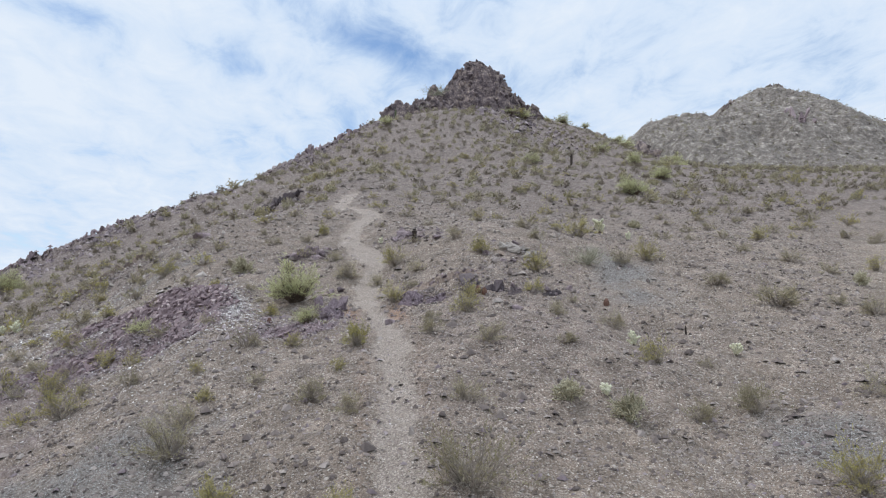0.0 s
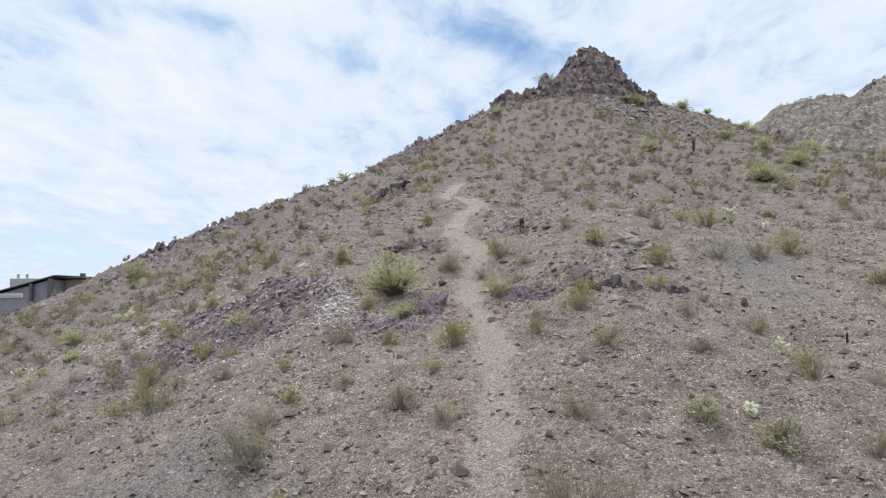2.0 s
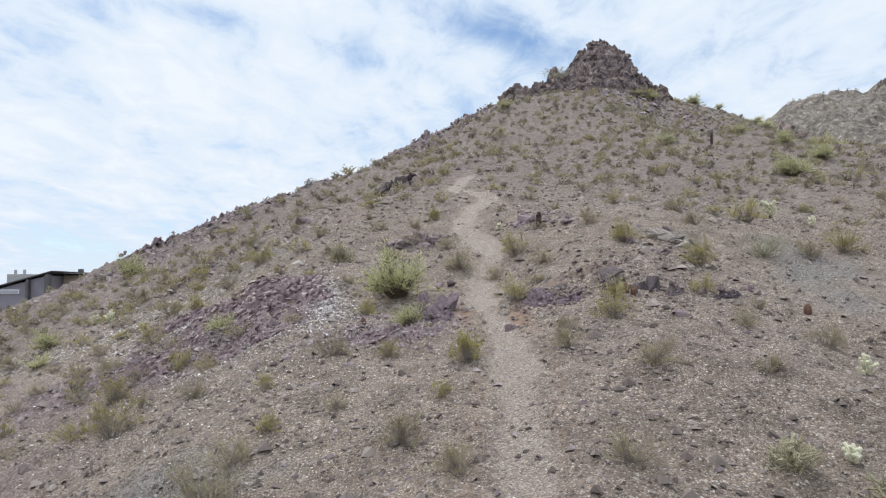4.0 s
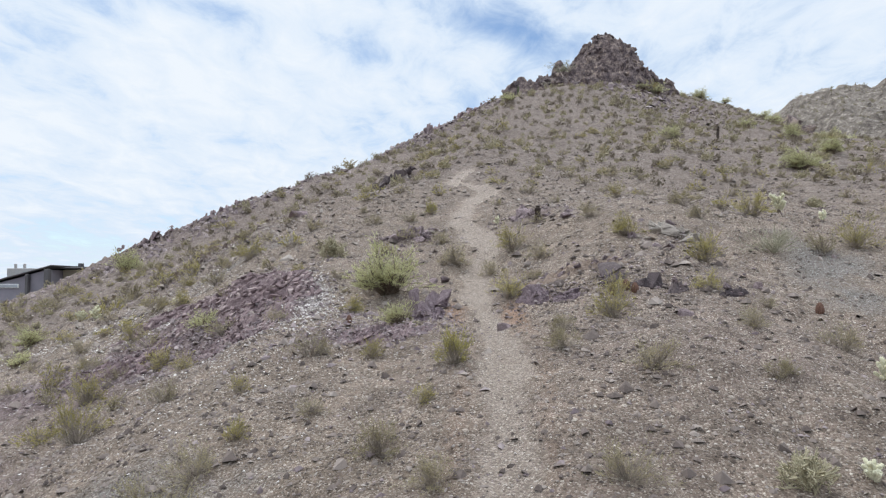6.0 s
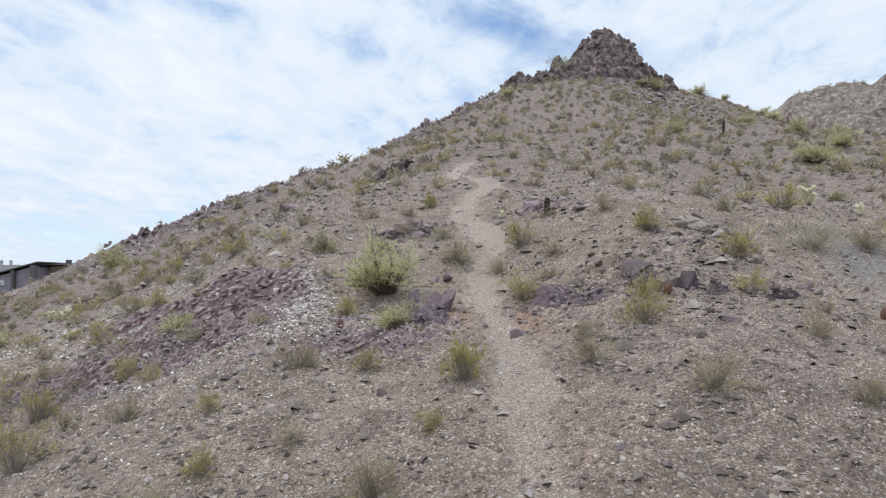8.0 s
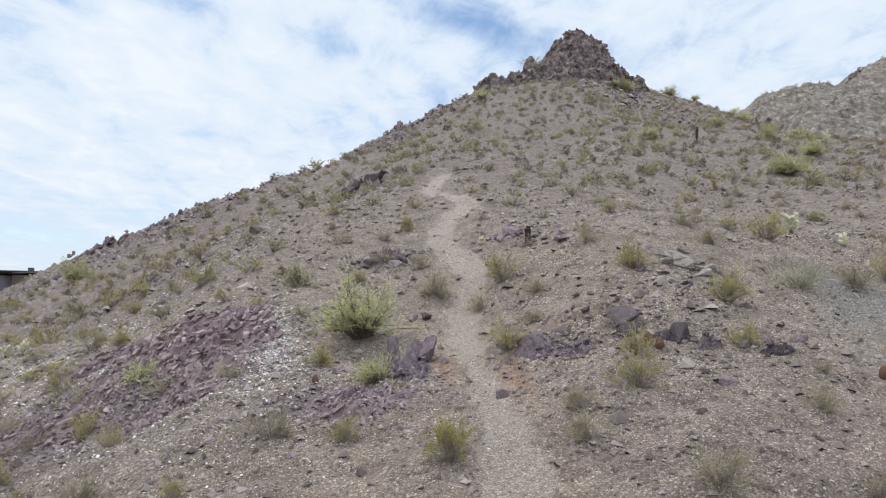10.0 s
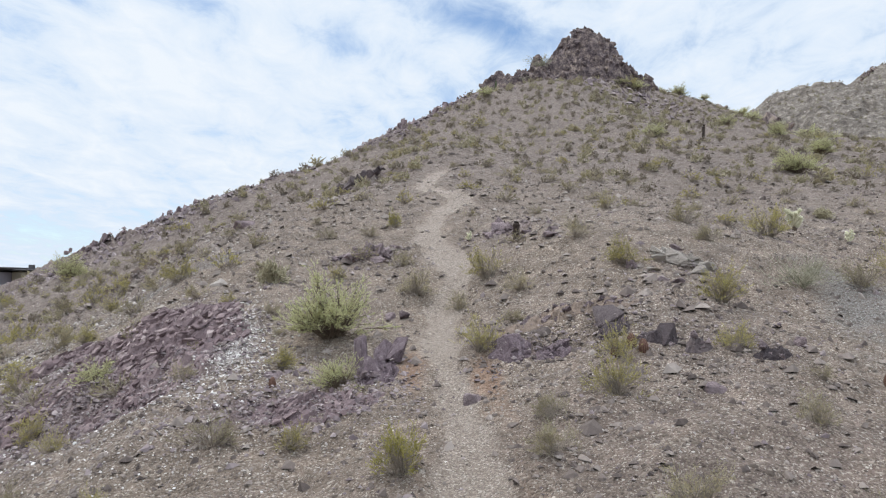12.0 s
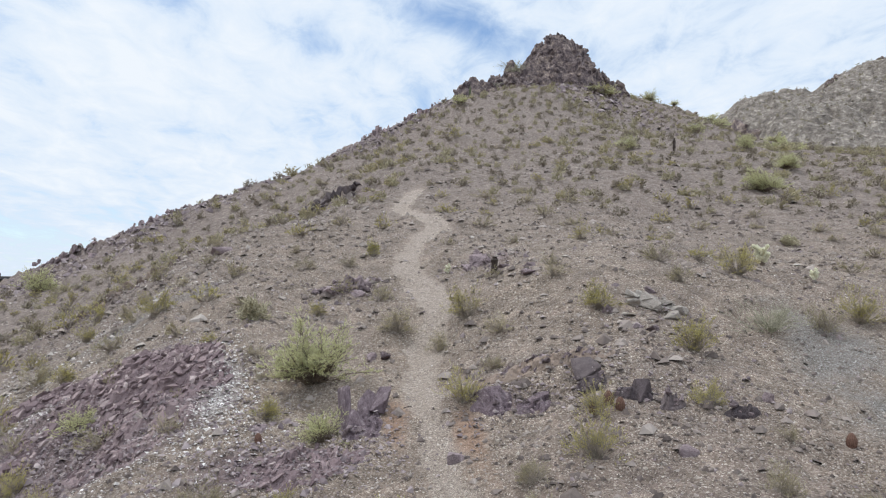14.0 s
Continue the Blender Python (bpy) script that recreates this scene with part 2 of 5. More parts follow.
def leaf_material(name, low, high, through=0.25):
    m, nt, bsdf = material(name, 0.7)
    rnd = nt.nodes.new("ShaderNodeObjectInfo").outputs["Random"]
    isl = nt.nodes.new("ShaderNodeNewGeometry").outputs["Random Per Island"]
    v = times(nt, times(nt, rnd, 0.45), times(nt, isl, 0.55), "ADD")
    c = ramp_of(nt, v, ((0.1, low), (0.9, high)))
    nt.links.new(c, bsdf.inputs["Base Color"])
    thin = nt.nodes.new("ShaderNodeBsdfTranslucent")
    nt.links.new(c, thin.inputs[0])
    mix = nt.nodes.new("ShaderNodeMixShader")
    mix.inputs[0].default_value = through
    nt.links.new(bsdf.outputs[0], mix.inputs[1])
    nt.links.new(thin.outputs[0], mix.inputs[2])
    nt.links.new(mix.outputs[0], nt.nodes["Material Output"].inputs[0])
    return m


def plain_material(name, low, high, scale=6.0, rough=0.8, bump=0.01):
    m, nt, bsdf = material(name, rough)
    co = nt.nodes.new("ShaderNodeTexCoord").outputs["Object"]
    nt.links.new(ramp_of(nt, noise_of(nt, scale, 6, 0.65, co), ((0.3, low), (0.7, high))), bsdf.inputs["Base Color"])
    bump_of(nt, bsdf, noise_of(nt, scale * 4, 5, 0.7, co), 0.5, bump)
    return m


MAT_GROUND = ground_material()
MAT_PURPLE = stone_material("purple_rock", ((0.26, (0.13, 0.098, 0.103)), (0.42, (0.27, 0.208, 0.215)), (0.56, (0.39, 0.31, 0.315)), (0.72, (0.58, 0.49, 0.475))), 6.0, bump=0.10, own=0.25)
MAT_BEDROCK = stone_material("purple_bedrock", ((0.36, (0.060, 0.043, 0.050)), (0.45, (0.140, 0.102, 0.115)), (0.56, (0.215, 0.165, 0.180)), (0.66, (0.44, 0.38, 0.36))), 5.0, bump=0.08, own=0)
MAT_BROWN = stone_material("brown_rock", ((0.15, (0.075, 0.056, 0.050)), (0.45, (0.155, 0.116, 0.100)), (0.65, (0.26, 0.198, 0.158)), (0.9, (0.40, 0.33, 0.265))))
MAT_DARK = stone_material("dark_rock", ((0.15, (0.030, 0.023, 0.026)), (0.5, (0.085, 0.066, 0.069)), (0.85, (0.19, 0.155, 0.150))))
MAT_PALE = stone_material("pale_rock", ((0.15, (0.20, 0.17, 0.15)), (0.5, (0.36, 0.32, 0.28)), (0.85, (0.55, 0.50, 0.45))))
# crag colour also holds painted shade (darkest stop) and sunlit highlights (palest stop)
MAT_CRAG = stone_material("crag_rock", ((0.39, (0.030, 0.022, 0.026)), (0.46, (0.108, 0.082, 0.085)), (0.53, (0.205, 0.160, 0.152)), (0.62, (0.46, 0.37, 0.30))), 0.9, bump=0.5, own=0)
MAT_GRAVEL = stone_material("gravel", ((0.1, (0.10, 0.080, 0.069)), (0.45, (0.215, 0.176, 0.150)), (0.70, (0.33, 0.285, 0.25)), (0.92, (0.54, 0.495, 0.455))), 20, True, 0.005)
MAT_RUBBLE = stone_material("rubble", ((0.1, (0.070, 0.055, 0.050)), (0.45, (0.170, 0.137, 0.122)), (0.75, (0.275, 0.232, 0.205)), (0.95, (0.40, 0.352, 0.315))), 16, True, 0.01)
MAT_QUARTZ = stone_material("quartz_chips", ((0.1, (0.28, 0.245, 0.225)), (0.5, (0.52, 0.48, 0.45)), (0.9, (0.85, 0.82, 0.79))), 20, True, 0.005)
MAT_SHARD = stone_material("purple_shards", ((0.1, (0.12, 0.093, 0.100)), (0.5, (0.215, 0.172, 0.176)), (0.9, (0.40, 0.34, 0.33))), 20, True, 0.005)
MAT_SPLINTER = stone_material("splintered_rock", ((0.08, (0.078, 0.053, 0.056)), (0.40, (0.182, 0.131, 0.136)), (0.64, (0.275, 0.206, 0.205)), (0.92, (0.49, 0.41, 0.385))), 11, True, 0.03)
MAT_TWIG = leaf_material("dry_twigs", (0.20, 0.168, 0.136), (0.40, 0.345, 0.285), 0.1)
MAT_STEM = leaf_material("woody_stem", (0.084, 0.063, 0.049), (0.210, 0.161, 0.119), 0.0)
MAT_DULL = leaf_material("dull_leaves", (0.25, 0.218, 0.132), (0.44, 0.388, 0.245), 0.4)
MAT_OLIVE = leaf_material("olive_leaves", (0.29, 0.255, 0.100), (0.50, 0.445, 0.185), 0.4)
MAT_GREEN = leaf_material("fresh_leaves", (0.25, 0.228, 0.078), (0.45, 0.405, 0.145), 0.35)
MAT_VERDE = leaf_material("palo_verde_twigs", (0.44, 0.435, 0.235), (0.64, 0.63, 0.38), 0.5)
MAT_GREY = leaf_material("grey_leaves", (0.25, 0.245, 0.175), (0.43, 0.41, 0.31))
MAT_SCRUB = leaf_material("far_scrub", (0.185, 0.166, 0.108), (0.35, 0.312, 0.205), 0.35)
MAT_BRUSH = leaf_material("dry_brush", (0.175, 0.147, 0.113), (0.33, 0.282, 0.222), 0.3)
MAT_SPINE = leaf_material("pale_spines", (0.58, 0.56, 0.40), (0.88, 0.86, 0.70), 0.3)
MAT_BUCK = leaf_material("cholla_stem", (0.24, 0.215, 0.14), (0.42, 0.38, 0.26), 0.05)
MAT_THORN = leaf_material("tan_thorns", (0.45, 0.41, 0.28), (0.74, 0.69, 0.51), 0.15)
MAT_BARREL = plain_material("barrel_skin", (0.085, 0.045, 0.035), (0.22, 0.125, 0.09), 14)
MAT_DEAD = plain_material("dead_cactus", (0.03, 0.022, 0.018), (0.08, 0.06, 0.05), 9)
MAT_SAGUARO = plain_material("saguaro_skin", (0.06, 0.08, 0.04), (0.12, 0.14, 0.07), 8)
MAT_WALL = plain_material("house_stucco", (0.21, 0.20, 0.235), (0.26, 0.245, 0.28), 1.2)
MAT_TANWALL = plain_material("tan_stucco", (0.34, 0.31, 0.24), (0.40, 0.36, 0.28), 1.2)
MAT_ROOF = plain_material("roof_metal", (0.085, 0.08, 0.085), (0.12, 0.115, 0.12), 1.0, 0.5)
MAT_FLAT = plain_material("roof_gravel", (0.30, 0.29, 0.29), (0.42, 0.41, 0.40), 8)
MAT_FRAME = plain_material("window_frame", (0.75, 0.75, 0.75), (0.82, 0.82, 0.82), 3, 0.5)
MAT_GLASS, _nt, _b = material("window_glass", 0.05)
_b.inputs["Base Color"].default_value, _b.inputs["Specular IOR Level"].default_value = (0.35, 0.38, 0.42, 1), 0.8


# ---- shape of the land ----
STATIONS = (-0.8, -0.5, -0.32, -0.16, 0, 0.16, 0.32, 0.52, 0.85)
SECTIONS = (
    (-2, -0.9, -0.3, 0.1, 0.2, 0.3, 0.4, 0.3, 0.3, 0.4),
    (4, -0.8, -0.2, 0.6, 0.8, 1.5, 1.5, 1.4, 1.6, 1.6),
    (8, -0.8, 0.0, 0.8, 2.0, 2.4, 2.8, 2.4, 2.6, 2.5),
    (12, -0.7, 0.7, 1.6, 2.9, 3.2, 3.8, 3.7, 3.7, 3.4),
    (17, -0.8, 1.2, 2.6, 4.4, 4.5, 5.8, 5.4, 5.1, 4.7),
    (25, -1.3, 0.8, 3.3, 6.7, 7.4, 7.5, 7.1, 7.1, 7.0),
    (38, -3.6, 2.4, 5.4, 7.8, 11.1, 11.0, 11.0, 10.6, 10.6),
    (58, -12.9, 0.9, 8.0, 13.0, 16.3, 17.6, 17.2, 16.0, 15.6),
    (90, -34.2, -22.0, -6.2, 11.2, 24.8, 30.3, 24.2, 22.4, 22.3),
    (135, -64.6, -47.3, -33.8, -21.4, 15.7, 41.3, 41.0, 32.0, 31.0),
)
TRAIL = ((0.2, -8), (0.4, -2), (0.55, 2), (0.6, 3.4), (0.7, 5), (0.75, 6.5), (0.85, 7.5), (0.95, 8.6), (1.0, 10.2), (0.8, 12.2), (0.7, 14.4), (0.85, 15.8), (1.12, 17.0), (1.12, 17.9), (0.8, 19.1),
         (0.4, 20.4), (0.75, 22.3), (1.4, 23.9), (1.4, 24.6), (0.95, 25.8), (0.3, 28.0), (0.4, 29.4), (1.0, 33.0), (0.8, 35))
PLAIN = -9.0


def hashed(ix, iy, seed):
    h = (ix.astype(np.int64) * 374761393 + iy.astype(np.int64) * 668265263 + seed * 974711) & 0xFFFFFFFF
    h = ((h ^ (h >> 13)) * 1274126177) & 0xFFFFFFFF
    return ((h ^ (h >> 16)) & 0xFFFF) / 65535.0


def lattice(x, y, seed=0):
    """Smooth noise from 0 to 1."""
    fx, fy = np.floor(x), np.floor(y)
    tx, ty = x - fx, y - fy
    tx, ty = tx * tx * (3 - 2 * tx), ty * ty * (3 - 2 * ty)
    a, b = hashed(fx, fy, seed), hashed(fx + 1, fy, seed)
    c, d = hashed(fx, fy + 1, seed), hashed(fx + 1, fy + 1, seed)
    return (a + (b - a) * tx) * (1 - ty) + (c + (d - c) * tx) * ty


def fractal(x, y, octaves=4, seed=0, gain=0.5):
    """Layered noise about 0."""
    total, amp = 0.0, 1.0
    for o in range(octaves):
        total = total + amp * (lattice(x * 2**o + 17.3 * o, y * 2**o - 9.1 * o, seed + o) - 0.5)
        amp *= gain
    return total


def blocky(x, y, seed=0):
    """Angular steps: each cell of a jittered lattice has its own level and tilt; 0 to 1."""
    fx, fy = np.floor(x), np.floor(y)
    best, level = np.full(np.shape(x), 9.0), np.zeros(np.shape(x))
    for i in (-1, 0, 1):
        for j in (-1, 0, 1):
            cx, cy = fx + i, fy + j
            jx, jy = cx + hashed(cx, cy, seed), cy + hashed(cx, cy, seed + 5)
            d = (x - jx) ** 2 + (y - jy) ** 2
            mine = hashed(cx, cy, seed + 9) + (x - jx) * (hashed(cx, cy, seed + 11) - 0.5) + (y - jy) * (hashed(cx, cy, seed + 13) - 0.5)
            level = np.where(d < best, mine, level)
            best = np.minimum(best, d)
    return level


def smooth(lo, hi, v):
    t = np.clip((v - lo) / (hi - lo), 0, 1)
    return t * t * (3 - 2 * t)


def spline(pos, count):
    pos = np.clip(pos, -0.6, count - 0.4)
    i = np.clip(np.floor(pos), 0, count - 2).astype(int)
    t = pos - i
    w = [-0.5 * t + t * t - 0.5 * t**3, 1 - 2.5 * t * t + 1.5 * t**3, 0.5 * t + 2 * t * t - 1.5 * t**3, -0.5 * t * t + 0.5 * t**3]
    out = (t < 0) | (t > 1)
    w = [np.where(out, a, b) for a, b in zip((0, 1 - t, t, 0), w)]
    return i, w


def along(v, nodes):
    i = np.interp(v, nodes, np.arange(len(nodes)))
    i = np.where(v < nodes[0], (v - nodes[0]) / (nodes[1] - nodes[0]), i)
    return np.where(v > nodes[-1], len(nodes) - 1 + (v - nodes[-1]) / (nodes[-1] - nodes[-2]), i)


def slope_form(x, y):
    """The hillside: cross-sections of the slope, joined smoothly."""
    nodes_y = np.array([s[0] for s in SECTIONS], float)
    heights = np.array([s[1:] for s in SECTIONS], float)
    u = (x - 0.3) / np.maximum(y + 10, 4.0)
    iu, wu = spline(along(u, np.array(STATIONS)), len(STATIONS))
    iy, wy = spline(along(y, nodes_y), len(nodes_y))
    z = 0.0
    for a in range(4):
        ra = np.clip(iy + a - 1, 0, len(nodes_y) - 1)
        for b in range(4):
            z = z + wy[a] * wu[b] * heights[ra, np.clip(iu + b - 1, 0, len(STATIONS) - 1)]
    return z - 0.38 * np.maximum(y - 146, 0) - 0.02 * np.maximum(-y - 5, 0)


def far_hill(x, y):
    """The second hill, beyond the saddle."""
    top = np.interp(x, (76, 88, 99, 104, 109, 117, 126, 131, 139, 146, 151, 158, 164, 171, 182, 190, 200, 230), (27, 44, 57.5, 61.5, 63.8, 64.6, 64.8, 68.8, 71.4, 73.6, 75.2, 73.2, 71.0, 67.2, 66.6, 66.2, 64.0, 60))
    top = top - 0.8 + 1.6 * fractal(x / 6, y / 30, 3, 71)
    return 12 + (top - 12) * np.exp(-(((y - 212) / 62) ** 2)) + (3.6 * fractal(x / 16, y / 16, 4, 77) + 1.6 * (blocky(x / 5, y / 5, 79) - 0.5)) * smooth(140, 175, y)


def trail_distance(x, y):
    best = np.full(np.shape(x), 1e9)
    for (ax, ay), (bx, by) in zip(TRAIL, TRAIL[1:]):
        dx, dy = bx - ax, by - ay
        t = np.clip(((x - ax) * dx + (y - ay) * dy) / (dx * dx + dy * dy), 0, 1)
        best = np.minimum(best, np.hypot(x - ax - t * dx, y - ay - t * dy))
    return best


def blob(x, y, cx, cy, rx, ry=None, turn=0.0):
    c, s = math.cos(radians(turn)), math.sin(radians(turn))
    dx, dy = x - cx, y - cy
    return np.exp(-(((dx * c + dy * s) / rx) ** 2 + ((dy * c - dx * s) / (ry or rx)) ** 2))


def on_trail(x, y):
    wob = 0.25 * fractal(x * 1.6, y * 1.6, 3, 5)
    wide = 0.19 + 0.06 * smooth(7, 3, y) + 0.09 * smooth(11, 19, y)
    return smooth(wide + 0.30, wide - 0.14, trail_distance(x, y) + wob) * smooth(36, 30, y)


def rockiness(x, y):
    """Where bare purple rock breaks through the slope, 0 to 1."""
    r = 1.3 * blob(x, y, -4.5, 14.6, 1.5, 1.3) + 1.0 * blob(x, y, -5.6, 13.7, 1.5, 0.9) + 0.8 * blob(x, y, -1.5, 11.2, 1.3, 0.8)
    r = r + 0.45 * blob(x, y, 2.0, 12.2, 0.6, 0.4) + 0.6 * blob(x, y, -1.0, 18.9, 0.9) + 0.9 * blob(x, y, -3.6, 12.9, 1.0, 1.0) + 0.8 * blob(x, y, -6.3, 13.2, 1.8, 0.9, 25)
    r = r + 0.9 * blob(x, y, -3.2, 36.0, 2.2, 1.6) + 0.6 * blob(x, y, 2.6, 19.4, 1.3, 0.7) + 0.6 * blob(x, y, -9, 26, 4, 1.2, 30)
    crest = blob(x, y, -22, 48.5, 6, 4, 20) + blob(x, y, -15, 57, 5, 4, 35) + blob(x, y, -9, 66, 5, 5, 40) + blob(x, y, -3, 77, 6, 5, 50) + blob(x, y, 4, 88, 7, 6, 50)
    return np.clip(r + 0.9 * crest, 0, 1)


def land(x, y):
    """The height of the ground."""
    x, y = np.asarray(x, float), np.asarray(y, float)
    z = slope_form(x, y) + 0.30 * blob(x, y, -4.4, 14.8, 1.3, 1.0) + 0.18 * blob(x, y, 2.6, 12.6, 1.6, 0.5)
    z = z - 0.12 * blob(x, y, 3.3, 9.9, 1.0, 0.8) - 0.25 * blob(x, y, -4.6, 12.2, 1.2, 0.9) + 0.40 * blob(x, y, -10.2, 19.2, 2.2, 1.6) + 0.15 * blob(x, y, 5.2, 7.2, 1.0, 1.2) + 0.95 * blob(x, y, -31.5, 44, 4.5, 5.0)
    h = far_hill(x, y)
    k = 3.0
    m = smooth(40, 90, x) * smooth(110, 140, y)
    join = np.where(m > 0, np.logaddexp(z / k, h / k) * k, z)
    z = z + m * (join - z)
    z = z + 9 * blob(x, y, -35.5, 73, 6.0, 6.0)
    rim = np.logaddexp(z / 1.5, PLAIN / 1.5) * 1.5
    away = np.hypot(x - 40, y - 80)
    z = rim + (PLAIN + 3 * fractal(x / 300, y / 300, 3, 3) - rim) * smooth(210, 420, away)
    t = on_trail(x, y)
    rock = rockiness(x, y)
    scale = 1 + 0.02 * np.maximum(y, 0)
    bumps = 0.22 * fractal(x / 5, y / 5, 3, 1) + (1 - 0.6 * t) * (0.13 * fractal(x / 1.1, y / 1.1, 3, 2) + 0.060 * fractal(x / 0.28, y / 0.28, 3, 4))
    broken = rock * scale * (0.3 + 0.7 * smooth(17, 24, y)) * (0.36 * (blocky(x / 0.8, y / 0.6, 21) - 0.5) + 0.22 * (blocky(x / 0.30, y / 0.24, 31) - 0.5) + 0.08 * (blocky(x / 0.11, y / 0.10, 33) - 0.5))
    return z + bumps * scale + broken - 0.07 * t


def place(x, y, sink=0.0):
    return Vector((x, y, float(land(np.array([x]), np.array([y]))[0]) - sink))


def mesh_from(name, verts, faces, mat, sharp=True):
    me = bpy.data.meshes.new(name)
    verts, faces = np.asarray(verts, np.float32), np.asarray(faces, np.int32)
    n, k = len(faces), faces.shape[1]
    me.vertices.add(len(verts))
    me.vertices.foreach_set("co", verts.ravel())
    me.loops.add(n * k)
    me.loops.foreach_set("vertex_index", faces.ravel())
    me.polygons.add(n)
    me.polygons.foreach_set("loop_start", np.arange(n, dtype=np.int32) * k)
    me.polygons.foreach_set("use_smooth", np.full(n, not sharp, bool))
    me.update(calc_edges=True)
    me.materials.append(mat)
    return me


def build_ground():
    cx, cy = 0.3, -9.0
    ang = np.concatenate([np.radians(np.linspace(-44, 50, 500)), np.radians(np.linspace(52, 314, 66))])
    rad = np.concatenate([np.linspace(0.4, 5, 10), np.geomspace(5.3, 175, 470), np.geomspace(176, 270, 90), np.geomspace(276, 4200, 28)])
    a, r = np.meshgrid(ang, rad)
    x, y = cx + r * np.sin(a), cy + r * np.cos(a)
    z = land(x, y)
    na, nr = len(ang), len(rad)
    i = np.arange(nr - 1)[:, None] * na + np.arange(na)[None]
    j = np.arange(nr - 1)[:, None] * na + (np.arange(na)[None] + 1) % na
    faces = np.stack([i, i + na, j + na, j], -1).reshape(-1, 4)[:, ::-1]
    me = mesh_from("ground", np.stack([x, y, z], -1).reshape(-1, 3), faces, MAT_GROUND, False)
    x, y = x.ravel(), y.ravel()
    masks = {
        "trail": on_trail(x, y),
        "purple": np.clip(rockiness(x, y) + 0.44 * smooth(-2, -6, x) * smooth(24, 12, y) + 0.36 * smooth(0, -6, x) * smooth(24, 34, y), 0, 1),
        "grey": np.clip(0.62 * blob(x, y, 7.5, 12.5, 1.6, 4.0, -18) + 0.7 * blob(x, y, -6, 19.5, 3.0, 1.0, 25) + 0.62 * blob(x, y, -3.8, 6.0, 3.2, 2.6) + 0.55 * blob(x, y, 6.0, 4.0, 2.6, 2.0), 0, 1),
        "quartz": np.clip(0.7 * blob(x, y, -3.1, 15.0, 0.45, 0.9, 20) + 0.6 * blob(x, y, -2.6, 13.4, 0.4, 1.1, -5) + 0.5 * blob(x, y, -9.2, 17.6, 2.6, 0.9, 25) + 0.5 * blob(x, y, -6.9, 15.6, 1.3, 0.5, 25)
                          + blob(x, y, 17.1, 47.3, 1.8, 1.0) + 0.7 * blob(x, y, -7.5, 21.5, 2.0, 0.4, 30) + 0.8 * blob(x, y, -5.6, 37, 1.5, 1.0)
                          + 0.45 * smooth(150, 175, y) * blob(x, y, 128, 192, 14, 16) + 0.55 * blob(x, y, 5, 60, 2, 6, 20), 0, 1),
        "rubble": smooth(12, 36, y) * (0.55 + 0.45 * smooth(150, 120, y)) * (1 - on_trail(x, y)),
        "hill": 0.9 * smooth(138, 160, y),
        "red": np.clip(0.42 * np.exp(-(((trail_distance(x, y) - 0.5) / 0.22) ** 2)) * smooth(15, 11, y) * smooth(2, 4, y) + 0.85 * blob(x, y, 0.30, 12.6, 0.28, 0.9) + 0.8 * blob(x, y, 1.30, 11.7, 0.26, 0.6) + 0.3 * blob(x, y, 1.2, 10.4, 0.25, 0.5), 0, 1),
    }
    for key, value in masks.items():
        me.attributes.new(key, "FLOAT", "POINT").data.foreach_set("value", value.astype(np.float32))
    return tagged(new("ground", me), "dry stony desert hillside with a worn gravel trail", "ground", kind="structure")


ground = build_ground()


# ---- rock ----
def hull(seed, points=13):
    """The corners and triangles of one angular stone of about unit size."""
    rng = random.Random(seed)
    bm = bmesh.new()
    for _ in range(points):
        p = Vector((rng.uniform(-1, 1), rng.uniform(-1, 1), rng.uniform(-1, 1)))
        p[rng.randrange(3)] = rng.choice((-1, 1)) * rng.uniform(0.75, 1)
        p *= 0.5
        bm.verts.new(p)
    got = bmesh.ops.convex_hull(bm, input=bm.verts[:])
    bmesh.ops.delete(bm, geom=list({g for g in got["geom_interior"] + got["geom_unused"] if isinstance(g, bmesh.types.BMVert)}), context="VERTS")
    bmesh.ops.triangulate(bm, faces=bm.faces[:])
    bm.verts.index_update()
    v = np.array([tuple(w.co) for w in bm.verts])
    f = np.array([[w.index for w in face.verts] for face in bm.faces])
    bm.free()
    return v, f


HULLS = [hull(900 + i, 9 + i % 4) for i in range(28)]


def rock_mesh(name, seed, mat):
    """One stone with chipped facets, sitting on z = 0."""
    v, f = hull(seed, 11)
    bm = bmesh.new()
    ring = [bm.verts.new(p) for p in v]
    for t in f:
        bm.faces.new([ring[k] for k in t])
    bmesh.ops.bevel(bm, geom=bm.edges[:], offset=0.03, segments=1, affect="EDGES")
    low = min(q.co.z for q in bm.verts)
    for q in bm.verts:
        q.co += q.co.normalized() * 0.03 * noise.noise(q.co * 5 + Vector((seed, 0, 0)))
        q.co.z -= low
    me = bpy.data.meshes.new(name)
    bm.to_mesh(me)
    bm.free()
    me.materials.append(mat)
    return me


def chunks(places, sizes, seed, dip, jitter):
    """Angular blocks at the places, all roughly tilted the same way, as one set of corners and triangles."""
    rng = random.Random(seed)
    vs, fs, n = [], [], 0
    for p, size in zip(places, sizes):
        v, f = HULLS[rng.randrange(len(HULLS))]
        turn = np.array(pose(0, 0, 0, dip[0] + rng.gauss(0, jitter), dip[1] + rng.gauss(0, jitter), dip[2] + rng.gauss(0, jitter * 2)).to_3x3())
        vs.append((v * size) @ turn.T + p)
        fs.append(f + n)
        n += len(v)
    return np.concatenate(vs), np.concatenate(fs)


